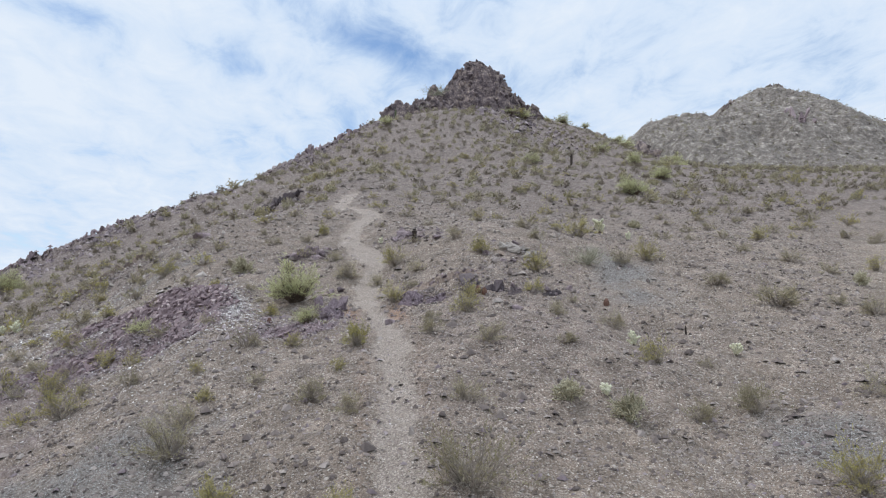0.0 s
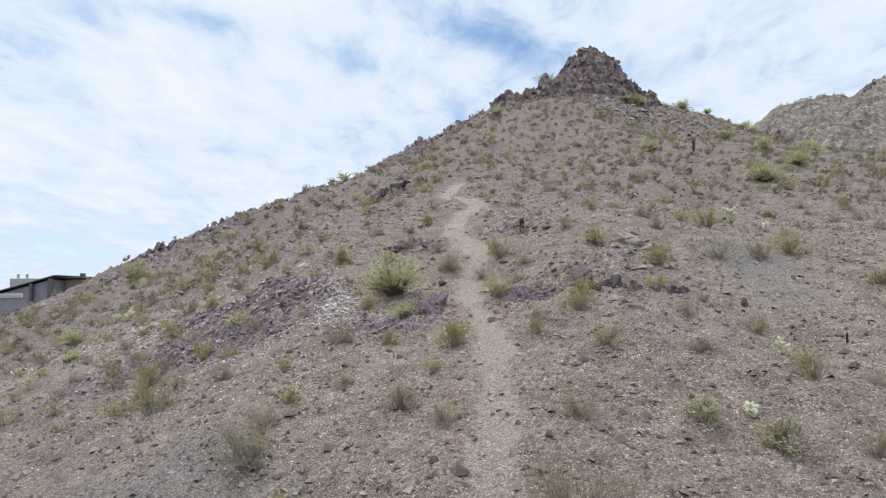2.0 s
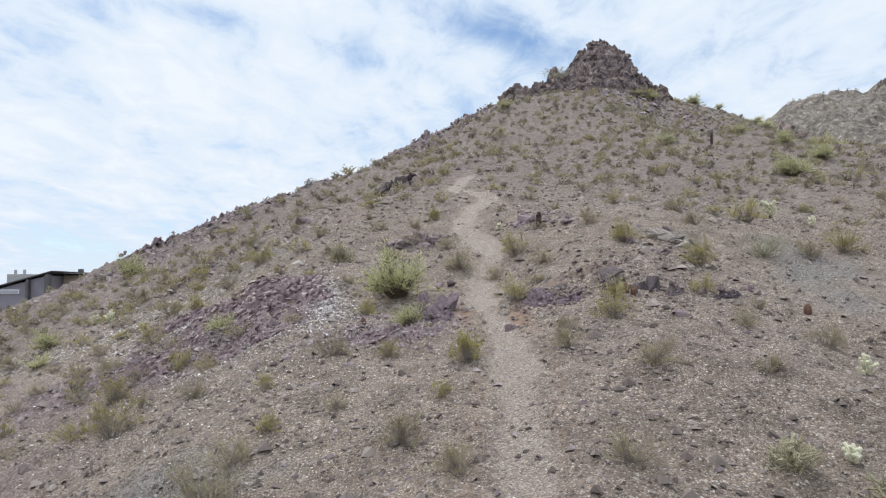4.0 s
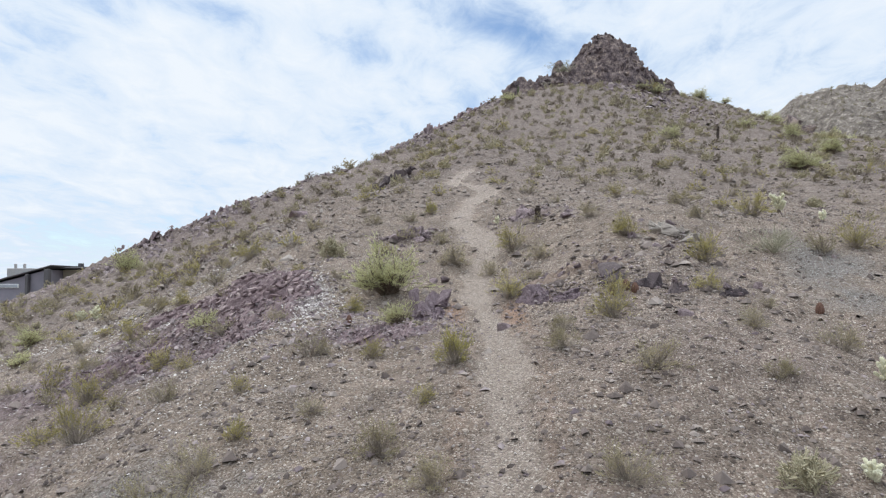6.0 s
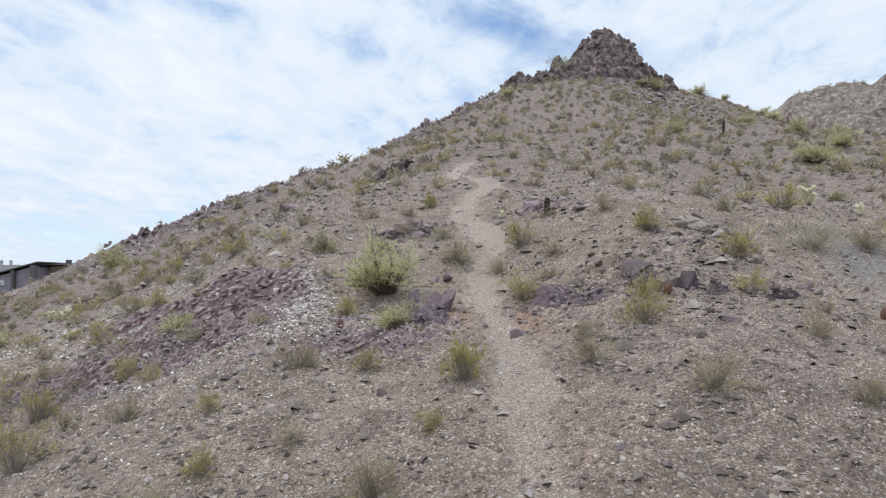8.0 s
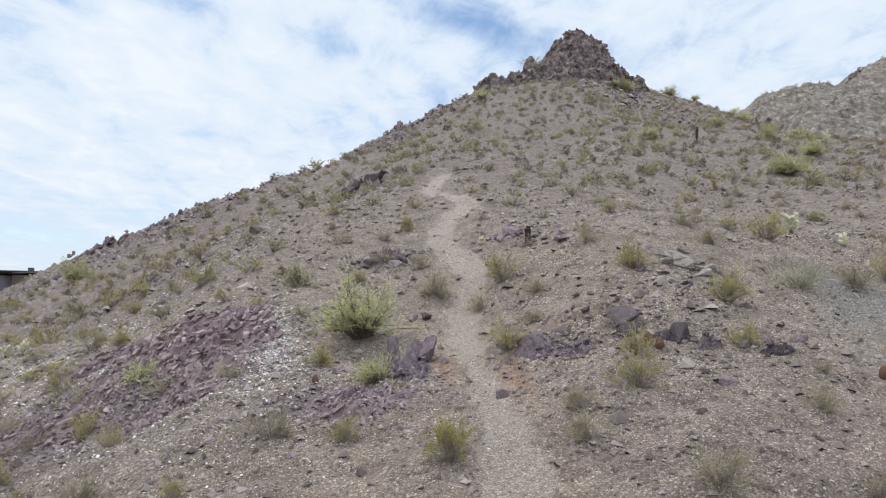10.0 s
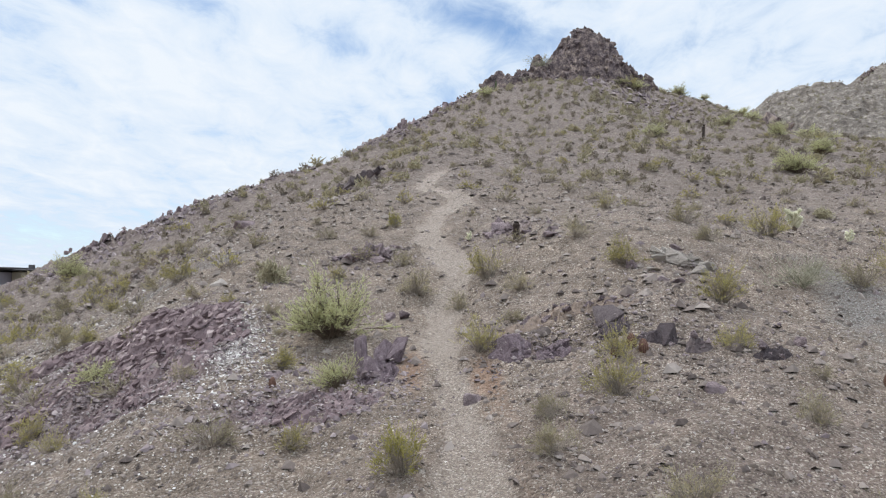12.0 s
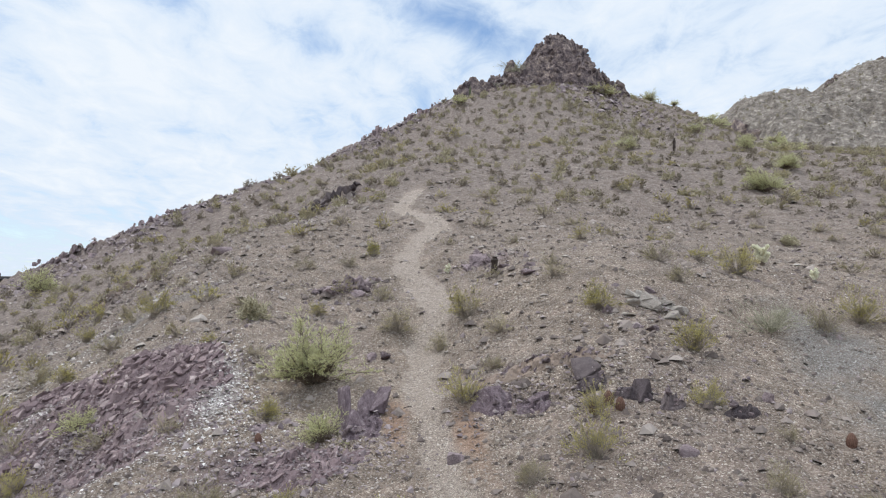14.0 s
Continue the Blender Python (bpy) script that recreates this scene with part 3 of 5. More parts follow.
def crag_mesh(name, peaks, cell, mat, seed, span):
    """A broken rock head: blunt cones joined, cut into angular blocks."""
    x0, x1, y0, y1 = span
    gx, gy = np.meshgrid(np.arange(x0, x1, cell), np.arange(y0, y1, cell))
    wx = gx + 2.2 * fractal(gx / 4, gy / 4, 3, seed)
    wy = gy + 2.2 * fractal(gx / 4 + 50, gy / 4, 3, seed + 3)
    base = slope_form(gx, gy)
    z = base - 3.0
    for px, py, top, flat, foot in peaks:
        d = np.hypot(wx - px, (wy - py) * 0.9)
        k = np.clip((d - flat) / (foot - flat), 0, 1)
        z = np.maximum(z, base - 3.0 + (top - base + 3.0) * (1 - k**1.15))
    body = smooth(-2.5, 1.0, z - base)
    step = 2.6 * (blocky(gx / 3.2 + 0.25 * gy, gy / 3.0, seed) - 0.5) + 1.3 * (blocky(gx / 1.0, gy / 0.9 + 0.4 * gx, seed + 1) - 0.5)
    step = step + 1.2 * fractal(gx / 1.7, gy / 1.7, 3, seed + 7)
    z = z + body * step * 0.65
    ny, nx = gx.shape
    i = np.arange(ny - 1)[:, None] * nx + np.arange(nx - 1)[None]
    faces = np.stack([i, i + 1, i + nx + 1, i + nx], -1).reshape(-1, 4)
    v = np.stack([gx, gy, z], -1).reshape(-1, 3)
    faces = faces[(z > base - 2.2).ravel()[faces].any(1)]
    mid = v[faces].mean(1)
    owner = np.argmin([np.hypot(mid[:, 0] - p[0], mid[:, 1] - p[1]) / p[4] for p in peaks], 0)
    root = new("rock_crag")
    for k in range(len(peaks)):
        mine = faces[owner == k]
        used = np.unique(mine)
        remap = np.zeros(len(v), int)
        remap[used] = np.arange(len(used))
        part_v, part_f = v[used], np.concatenate([remap[mine][:, [0, 1, 2]], remap[mine][:, [0, 2, 3]]])
        show = part_v[part_v[:, 2] > base.ravel()[used] - 0.4]
        rng = np.random.RandomState(seed + k)
        pick = show[rng.permutation(len(show))[: len(show) // 7]]
        size = 0.35 + 1.1 * rng.rand(len(pick), 1) ** 2
        add_v, add_f = chunks(pick - (0, 0, 0.15), size * (0.7 + 0.6 * rng.rand(len(pick), 3)), seed + k, (-20, 15, 20), 24)
        new(name, mesh_from(name, np.concatenate([part_v, add_v]), np.concatenate([part_f, add_f + len(part_v)]), mat)).parent = root
    return root


crag = crag_mesh("rock_mass", (
    (29.0, 128, 49.2, 3.2, 11.0), (34.0, 130, 45.4, 1.8, 8.0), (38.5, 132, 43.2, 1.4, 6.5), (41.5, 134, 41.2, 1.0, 5.0), (23.5, 124.5, 44.6, 1.8, 8.0), (19.8, 121, 42.4, 1.8, 6.0),
    (11.2, 104, 34.2, 2.2, 6.0), (13.4, 106.5, 35.2, 2.4, 6.5), (16.4, 113, 37.8, 2.2, 7.5)), 0.3, MAT_CRAG, 40, (0, 58, 92, 146))
tagged(crag, "jagged dark brown rock crag crowning the hilltop", "rock outcrop")


BLOCKS = {m.name: [mesh_from("block", v, f, m) for v, f in HULLS] for m in (MAT_PURPLE, MAT_BROWN, MAT_PALE, MAT_CRAG, MAT_DARK)}


def outcrop(label, cx, cy, rx, ry, h, seed, mat, count=50, turn=0.0, dip=(-8, 16, -14), block=0.5, name="rock_outcrop"):
    """A mass of bedrock breaking through the slope: split blocks tilted together, highest in the middle."""
    rng = random.Random(seed)
    c, sn = math.cos(radians(turn)), math.sin(radians(turn))
    spots, sizes = [], []
    for i in range(count):
        r, a = rng.random() ** 0.6, rng.uniform(0, 6.283)
        u, v = rx * r * math.cos(a), ry * r * math.sin(a)
        x, y = cx + u * c - v * sn, cy + u * sn + v * c
        rise = h * (1 - r**1.6) * rng.uniform(0.45, 1.0) + 0.08 * h
        w = block * h * rng.uniform(0.5, 1.35) * (1.1 - 0.5 * r) + 0.03
        tall = max(rise, 0.35 * w)
        z = float(land(np.array([x]), np.array([y]))[0])
        spots.append((x - cx, y - cy, z + 0.22 * tall))
        sizes.append((w * rng.uniform(0.5, 1.0), w * rng.uniform(0.7, 1.4), tall * 1.15) if mat in (MAT_PURPLE, MAT_DARK) else (w * rng.uniform(0.7, 1.7), w * rng.uniform(0.5, 1.0), tall * 1.4))
    root = new(name)
    root.location = (cx, cy, min(p[2] for p in spots))
    for (x, y, z), size in zip(spots, sizes):
        ob = new("block", BLOCKS[mat.name][rng.randrange(len(HULLS))])
        ob.parent = root
        ob.matrix_basis = Matrix.Translation((x, y, z - root.location.z)) @ pose(0, 0, 0, dip[0] + rng.gauss(0, 9), dip[1] + rng.gauss(0, 9), dip[2] + rng.gauss(0, 14)) @ Matrix.Diagonal((*size, 1))
    return tagged(root, label, "rock outcrop")


ROCKS = {}
for _key, _mat in (("purple", MAT_PURPLE), ("brown", MAT_BROWN), ("pale", MAT_PALE)):
    ROCKS[_key] = [rock_mesh("rock_" + _key, 11 * i + len(_key), _mat) for i in range(7)]
ROCK_LABEL = {
    "purple": "angular purple-grey rock half buried in the slope",
    "brown": "weathered brown angular rock on the stony slope",
    "pale": "pale flat-topped weathered rock lying on the slope",
}


def rock(kind, variant, x, y, sx, sy, sz, turn=0.0, lean=0.0, label="", group="", sink=0.36):
    ob = new("rock", ROCKS[kind][variant % 7])
    ob.matrix_world = Matrix.Translation(place(x, y, sz * sink)) @ pose(0, 0, 0, lean, lean * 0.4, turn) @ Matrix.Diagonal((sx, sy, sz, 1))
    return tagged(ob, label or ROCK_LABEL[kind], "rock", group)


SLABS = {m.name: [rock_mesh("slab", 61 + 7 * i, m) for i in range(4)] for m in (MAT_BEDROCK, MAT_BROWN, MAT_DARK)}


def bedrock(label, cx, cy, rx, ry, h, seed, turn=0.0, cell=0.035, blocks=14, grain=(0.16, 0.42), mat=MAT_BEDROCK, slabs=()):
    """Fractured bedrock bulging out of the slope: a ribbed, broken face with split blocks and slabs on it."""
    c, sn = math.cos(radians(turn)), math.sin(radians(turn))
    u, v = np.meshgrid(np.arange(-1.3, 1.301, cell / rx), np.arange(-1.3, 1.301, cell / ry))
    x, y = cx + u * rx * c - v * ry * sn, cy + u * rx * sn + v * ry * c
    d = np.hypot(u, v) + 0.28 * fractal(x / (0.5 * rx), y / (0.5 * rx), 3, seed)
    rise = smooth(1.15, 0.35, d)
    across, up = x * 0.9 - y * 0.42, y * 0.9 + x * 0.42
    ribs = blocky(across / grain[0], up / grain[1], seed) - 0.5
    chips = blocky(across / (grain[0] * 0.35), up / (grain[0] * 0.5), seed + 1) - 0.5
    fine = fractal(x / 0.13, y / 0.13, 3, seed + 2)
    z = land(x, y) + rise * h * (0.75 + 0.42 * ribs + 0.30 * chips + 0.22 * fine) + smooth(0.1, 0.7, rise) * (0.04 * ribs + 0.04 * chips + 0.03 * fine) - 0.10 * (1 - smooth(0.0, 0.25, rise))
    ny, nx = x.shape
    i = np.arange(ny - 1)[:, None] * nx + np.arange(nx - 1)[None]
    f = np.stack([i, i + 1, i + nx + 1, i + nx], -1).reshape(-1, 4)
    f = f[(rise > 0.02).ravel()[f].any(1)]
    used, f = np.unique(f, return_inverse=True)
    f = f.reshape(-1, 4)
    root = new("rock_outcrop")
    root.location = (cx, cy, float(z.min()))
    pts = np.stack([x - cx, y - cy, z - z.min()], -1).reshape(-1, 3)
    mass = new("rock_mass", mesh_from("rock_mass", pts[used], np.concatenate([f[:, [0, 1, 2]], f[:, [0, 2, 3]]]), mat))
    mass.parent = root
    rng = random.Random(seed)
    high = pts[(rise > 0.3).ravel()]
    for _ in range(blocks):
        p = high[rng.randrange(len(high))]
        w = rng.uniform(0.05, 0.15) * (1 + rx * 0.15)
        ob = new("block", BLOCKS[MAT_PURPLE.name][rng.randrange(len(HULLS))])
        ob.parent = root
        ob.matrix_basis = Matrix.Translation(tuple(p)) @ pose(0, 0, 0, rng.gauss(-15, 12), rng.gauss(20, 12), rng.gauss(-25, 16)) @ Matrix.Diagonal((w * rng.uniform(0.5, 0.9), w * rng.uniform(0.9, 1.7), w * rng.uniform(0.6, 1.1), 1))
    for k, (dx, dy, w, t, tall, lean, spin) in enumerate(slabs):
        ob = new("slab", SLABS[mat.name][(seed + k) % 4])
        ob.parent = root
        g = float(land(np.array([cx + dx]), np.array([cy + dy - 0.25]))[0]) - root.location.z
        ob.matrix_basis = Matrix.Translation((dx, dy - 0.3 * tall, g - 0.12 * tall)) @ pose(0, 0, 0, lean, 6, spin) @ Matrix.Diagonal((w * 1.25, t * 1.35, tall * 1.05, 1))
    return tagged(root, label, "rock outcrop")


def shattered(label, cx, cy, rx, ry, h, seed, turn, count, big, flow=-12.0):
    """Splintered bedrock lying nearly flush with the slope: a low swell bristling with flat shards that run up the hill."""
    rng = np.random.RandomState(seed)
    c, sn = math.cos(radians(turn)), math.sin(radians(turn))
    u, v = np.meshgrid(np.arange(-1.15, 1.151, 0.06 / rx), np.arange(-1.15, 1.151, 0.06 / ry))
    x, y = cx + u * rx * c - v * ry * sn, cy + u * rx * sn + v * ry * c
    rise = smooth(1.1, 0.3, np.hypot(u, v) + 0.45 * fractal(x / 0.8, y / 0.8, 3, seed))
    z = land(x, y) + rise * (h + 0.10 * (blocky(x / 0.22, y / 0.5, seed) - 0.5) + 0.05 * fractal(x / 0.15, y / 0.15, 2, seed + 2)) - 0.10 * (1 - smooth(0.0, 0.2, rise))
    ny, nx = x.shape
    i = np.arange(ny - 1)[:, None] * nx + np.arange(nx - 1)[None]
    f = np.stack([i, i + 1, i + nx + 1, i + nx], -1).reshape(-1, 4)
    f = f[(rise > 0.03).ravel()[f].any(1)]
    used, f = np.unique(f, return_inverse=True)
    f = f.reshape(-1, 4)
    root = new("rock_outcrop")
    root.location = (cx, cy, float(z.min()))
    pts = np.stack([x - cx, y - cy, z - z.min()], -1).reshape(-1, 3)
    new("rock_mass", mesh_from("rock_mass", pts[used], np.concatenate([f[:, [0, 1, 2]], f[:, [0, 2, 3]]]), MAT_SPLINTER)).parent = root
    spots = pts[(rise > 0.12).ravel()]
    spots = spots[rng.randint(len(spots), size=count)] + rng.randn(count, 3) * (0.03, 0.03, 0.008)
    size = big * (0.14 + 0.86 * rng.rand(count) ** 5)
    size = np.sort(size)[::-1]
    shape = np.stack([size * (0.35 + 0.35 * rng.rand(count)), size * (0.9 + 0.9 * rng.rand(count)), size * (0.40 + 0.30 * rng.rand(count))], -1)
    tilt = random.Random(seed)
    few = min(24, count // 6)
    for k in range(few):
        ob = new("block", SPLINTERS[tilt.randrange(len(HULLS))])
        ob.parent = root
        ob.matrix_basis = Matrix.Translation(tuple(spots[k])) @ pose(0, 0, 0, tilt.gauss(24, 10), tilt.gauss(12, 14), tilt.gauss(flow, 16)) @ Matrix.Diagonal((*shape[k], 1))
    vs, fs = chunks(spots[few:], shape[few:], seed, (24, 12, flow), 13)
    tagged(new("broken_rock", mesh_from("broken_rock", vs, fs, MAT_SPLINTER)), "splintered purple rock shards", kind="stuff").parent = root
    return tagged(root, label, "rock outcrop")


SPLINTERS = [mesh_from("block", v, f, MAT_SPLINTER) for v, f in HULLS]
# bedrock beside the trail, the ledge across it and the broad outcrop downslope
bedrock("split purple rock slabs leaning back beside the trail", -0.22, 12.35, 0.34, 0.62, 0.10, 201, 8, 0.025, 8, (0.10, 0.5),
        slabs=((-0.20, 0.42, 0.20, 0.16, 0.80, -42, 14), (0.02, 0.34, 0.26, 0.16, 0.72, -48, -4), (0.16, 0.10, 0.22, 0.16, 0.60, -52, -10), (-0.02, -0.34, 0.44, 0.20, 0.74, -56, 4)))
shattered("low purple rock at the foot of the slabs", -0.9, 11.2, 1.0, 0.55, 0.03, 211, 8, 420, 0.17)
bedrock("broad purple rock face under a dry bush", 1.76, 12.25, 0.34, 0.28, 0.08, 221, 5, 0.025, 5, (0.3, 0.4), slabs=((-0.02, -0.04, 0.46, 0.26, 0.62, -52, 3),))
bedrock("purple rock in the eroded ledge", 2.28, 11.95, 0.30, 0.24, 0.06, 223, -8, 0.025, 6, (0.25, 0.4), slabs=((0.0, 0.0, 0.30, 0.22, 0.42, -58, -12),))
bedrock("dark rock in the eroded ledge", 3.15, 11.95, 0.28, 0.20, 0.08, 227, 10, 0.025, 5, (0.25, 0.4), MAT_DARK, ((0.0, 0.0, 0.30, 0.24, 0.52, -46, 10),))
bedrock("dark rock in the eroded ledge", 3.6, 11.55, 0.30, 0.20, 0.08, 229, -12, 0.025, 5, (0.25, 0.4), MAT_DARK, ((0.0, 0.0, 0.34, 0.22, 0.48, -50, -36),))
bedrock("low dark rock on the slope", 4.05, 11.25, 0.20, 0.16, 0.10, 233, 0, 0.025, 5, mat=MAT_DARK)
bedrock("low dark rock on the slope", 4.85, 10.95, 0.30, 0.16, 0.09, 239, 5, 0.025, 7, mat=MAT_DARK)
bedrock("crumbling brown ledge above the trail bend", 2.6, 12.75, 1.3, 0.22, 0.08, 241, -10, 0.03, 34, (0.2, 0.15), MAT_BROWN)
shattered("broad splintered purple rock outcrop on the slope", -4.2, 14.6, 1.45, 1.5, 0.12, 251, 10, 2600, 0.24)
shattered("splintered purple rock spreading below the outcrop", -3.7, 12.9, 1.1, 0.9, 0.03, 259, 15, 900, 0.17)
shattered("broken purple rock on the lower slope", -6.1, 13.6, 1.5, 0.9, 0.05, 257, 22, 1100, 0.20)
shattered("grey broken rock along the edge of the slope", -6.6, 16.0, 1.2, 0.5, 0.08, 265, 25, 420, 0.26)
outcrop("purple rock beside the upper trail", 2.3, 19.6, 0.40, 0.34, 0.60, 263, MAT_PURPLE, 9, 0, block=0.50)
outcrop("purple rock beside the upper trail", -1.0, 19.0, 0.85, 0.55, 0.50, 269, MAT_PURPLE, 49, 10, block=0.50)
outcrop("dark rocks piled under the ridge", -3.3, 36.6, 1.9, 1.2, 0.85, 271, MAT_DARK, 46, 15, block=0.6)
outcrop("dark rocks piled under the ridge", -5.6, 35.2, 1.2, 0.6, 0.45, 277, MAT_BROWN, 40, 25, block=0.6)
outcrop("dark rocky ledge on the lower slope", -9.0, 26.2, 2.6, 0.7, 0.45, 281, MAT_BROWN, 150, 25, block=0.50)
outcrop("jagged dark rock on the crest of the ridge", -22.0, 48.6, 2.4, 1.5, 0.75, 283, MAT_PURPLE, 78, 20, block=0.50)
outcrop("jagged dark rock on the crest of the ridge", -18.2, 52.5, 2.6, 1.5, 0.7, 287, MAT_PURPLE, 102, 35, block=0.50)
outcrop("jagged dark rock on the crest of the ridge", -15.2, 58.4, 2.8, 1.6, 1.0, 289, MAT_PURPLE, 52, 35, block=0.45)
outcrop("jagged dark rock on the crest of the ridge", -10.0, 64.5, 3.0, 1.6, 0.7, 291, MAT_PURPLE, 150, 40, block=0.50)
outcrop("jagged dark rock on the crest of the ridge", -2.6, 76.5, 3.6, 2.0, 1.25, 293, MAT_PURPLE, 47, 45, block=0.45)
outcrop("jagged dark rock on the crest of the ridge", 1.6, 81.5, 3.2, 1.8, 1.05, 297, MAT_PURPLE, 52, 45, block=0.45)
outcrop("dark purple rock outcrop on the distant slope", 65.5, 131, 3.6, 2.5, 3.6, 299, MAT_CRAG, 34, -25, block=0.55)
outcrop("dark purple rock outcrop on the distant hill", 139, 178, 3.5, 5.0, 5.5, 307, MAT_PURPLE, 15, 20, block=0.45)
outcrop("dark rock head on the distant hilltop", 154, 208, 5.0, 3.0, 3.0, 311, MAT_CRAG, 44, 0, block=0.45)
outcrop("dark rock head on the distant hilltop", 133, 206, 2.5, 2.5, 4.0, 313, MAT_CRAG, 10, 0, block=0.45)
outcrop("dark rocky spine on the distant hill", 180, 207, 9.0, 3.0, 3.0, 317, MAT_CRAG, 79, 0, block=0.45)
rock("purple", 5, 5.4, 11.3, 0.30, 0.22, 0.28, 40, sink=0.55)
rock("purple", 1, 1.1, 11.0, 0.20, 0.26, 0.20, 70, 0, "single purple stone lying on the trail")
rock("purple", 2, 3.8, 10.12, 0.34, 0.26, 0.34, 25, sink=0.55)
# the pale pile
outcrop("pale weathered rock lying in a low pile", 4.95, 14.6, 0.50, 0.36, 0.22, 331, MAT_PALE, 16, 10, block=1.3)
PILE = ((5.15, 14.15, 0.36, 0.30, 0.24), (4.5, 14.2, 0.42, 0.26, 0.14), (4.1, 14.3, 0.18, 0.26, 0.30), (5.15, 15.05, 0.24, 0.2, 0.2),
        (5.45, 14.45, 0.34, 0.3, 0.22), (4.4, 13.65, 0.24, 0.18, 0.12), (4.62, 13.55, 0.28, 0.2, 0.14), (5.5, 13.9, 0.2, 0.16, 0.12))
for i, (x, y, a, b, c) in enumerate(PILE):
    rock("pale" if i in (0, 1, 4) else "purple", i, x, y, a, b, c, 37 * i, 0, group="pale rock pile", sink=0.4)
# stones by the upper trail
for i, (x, y, a, c) in enumerate(((2.3, 19.5, 0.55, 0.6), (2.0, 19.2, 0.35, 0.25), (3.1, 17.0, 0.4, 0.2), (3.3, 17.6, 0.3, 0.16), (2.8, 18.6, 0.35, 0.2), (-1.0, 18.9, 0.75, 0.5),
                                  (-1.3, 18.6, 0.5, 0.35), (-0.7, 18.5, 0.4, 0.25), (-0.2, 15.6, 0.35, 0.22), (0.05, 15.5, 0.3, 0.25), (-1.7, 12.4, 0.3, 0.14), (-5.2, 23.4, 0.7, 0.35))):
    rock("purple", i + 2, x, y, a, a * 0.8, c, 51 * i)
# broken rock along the crest
_rng = random.Random(7)
CREST = ((-27, 46), (-22, 48.5), (-18.5, 52), (-15, 57), (-12, 61), (-9, 66), (-6, 71), (-3, 77), (1, 83), (5, 90))
for i in range(90):
    k = _rng.random() * (len(CREST) - 1)
    (ax, ay), (bx, by) = CREST[int(k)], CREST[int(k) + 1]
    f = k - int(k)
    x, y = ax + (bx - ax) * f + _rng.gauss(0, 1.2), ay + (by - ay) * f + _rng.gauss(0, 1.5)
    s = _rng.uniform(0.2, 0.6) * (0.8 + y / 160)
    rock(_rng.choice(("purple", "purple", "brown")), i, x, y, s, s * _rng.uniform(0.6, 1), s * _rng.uniform(0.6, 1.3), _rng.uniform(0, 360), _rng.uniform(-20, 20),
         "jagged dark rock on the crest of the ridge", "rocks along the ridge", 0.55)


# ---- loose stone ----
def loose(name, label, centres, sizes, mat, seed, flat=0.6, lean=0.35):
    """Many small angular stones, joined into one mesh."""
    rng = np.random.RandomState(seed)
    n = len(centres)
    corner = np.array([(1, 0, -0.35), (-0.9, 0.2, -0.35), (0.1, 1, -0.35), (-0.1, -0.9, -0.35), (0.35, 0.1, 0.75), (-0.35, 0.15, 0.7)], float)
    v = corner[None] * (0.7 + 0.6 * rng.rand(n, 6, 1)) * np.array([1, 1, flat]) * sizes[:, None, None] * (0.6 + 0.8 * rng.rand(n, 1, 3))
    a, tilt = rng.rand(n) * 6.283, rng.randn(n) * lean
    c, s = np.cos(a)[:, None], np.sin(a)[:, None]
    x, y, z = v[..., 0], v[..., 1], v[..., 2]
    ct, st = np.cos(tilt)[:, None], np.sin(tilt)[:, None]
    x, z = x * ct + z * st, z * ct - x * st
    v = np.stack([x * c - y * s, x * s + y * c, z], -1) + centres[:, None]
    tri = np.array([(0, 2, 4), (3, 0, 4), (2, 5, 4), (3, 4, 5), (2, 1, 5), (1, 3, 5)])
    f = (tri[None] + 6 * np.arange(n)[:, None, None]).reshape(-1, 3)
    return tagged(new(name, mesh_from(name, v.reshape(-1, 3), f, mat)), label, "stones", kind="stuff")


def strewn(n, seed, near, far, power=1.0, wide=(-0.62, 0.72)):
    """Points over the slope, denser towards the near end."""
    rng = np.random.RandomState(seed)
    d = near + (far - near) * rng.rand(n) ** power
    u = wide[0] + (wide[1] - wide[0]) * rng.rand(n)
    return 0.3 + u * (d + 7), d, rng


def keep_where(x, y, chance, rng):
    m = rng.rand(len(x)) < chance
    return x[m], y[m]


def stones(name, label, mat, n, seed, near, far, low, high, chance, power=1.4, flat=0.6, lean=0.35):
    x, y, rng = strewn(n, seed, near, far, power)
    x, y = keep_where(x, y, chance(x, y), rng)
    size = (low + (high - low) * rng.rand(len(x)) ** 3) * (1 + 0.02 * np.maximum(y, 0))
    loose(name, label, np.stack([x, y, land(x, y) + size * 0.15 * flat / 0.6], -1), size, mat, seed + 1, flat, lean)


_hr = np.random.RandomState(17)


def patchy(x, y, scale, seed):
    return smooth(-0.25, 0.35, fractal(x / scale, y / scale, 3, seed))


stones("gravel", "grey and tan gravel strewn over the hillside", MAT_GRAVEL, 120000, 101, 1.5, 24, 0.006, 0.022,
       lambda x, y: (0.35 + 0.65 * patchy(x, y, 1.5, 61)) * (1 - 0.75 * on_trail(x, y)))
stones("quartz_chips", "white quartz chips scattered over the slope", MAT_QUARTZ, 150000, 103, 1.5, 32, 0.007, 0.020,
       lambda x, y: np.clip(0.008 + 0.03 * smooth(1, -6, x) + 0.9 * (blob(x, y, -3.1, 15.0, 0.5, 1.0, 20) + blob(x, y, -2.6, 13.3, 0.5, 1.2, -5) + 1.1 * blob(x, y, -9, 17.4, 3.2, 1.1, 25)
                                             + 0.7 * blob(x, y, -6.9, 15.6, 1.5, 0.6, 25) + 0.35 * blob(x, y, -2.5, 10.5, 1.6, 2.0) + 0.25 * blob(x, y, -5, 11, 2.0, 2.0)), 0, 1))
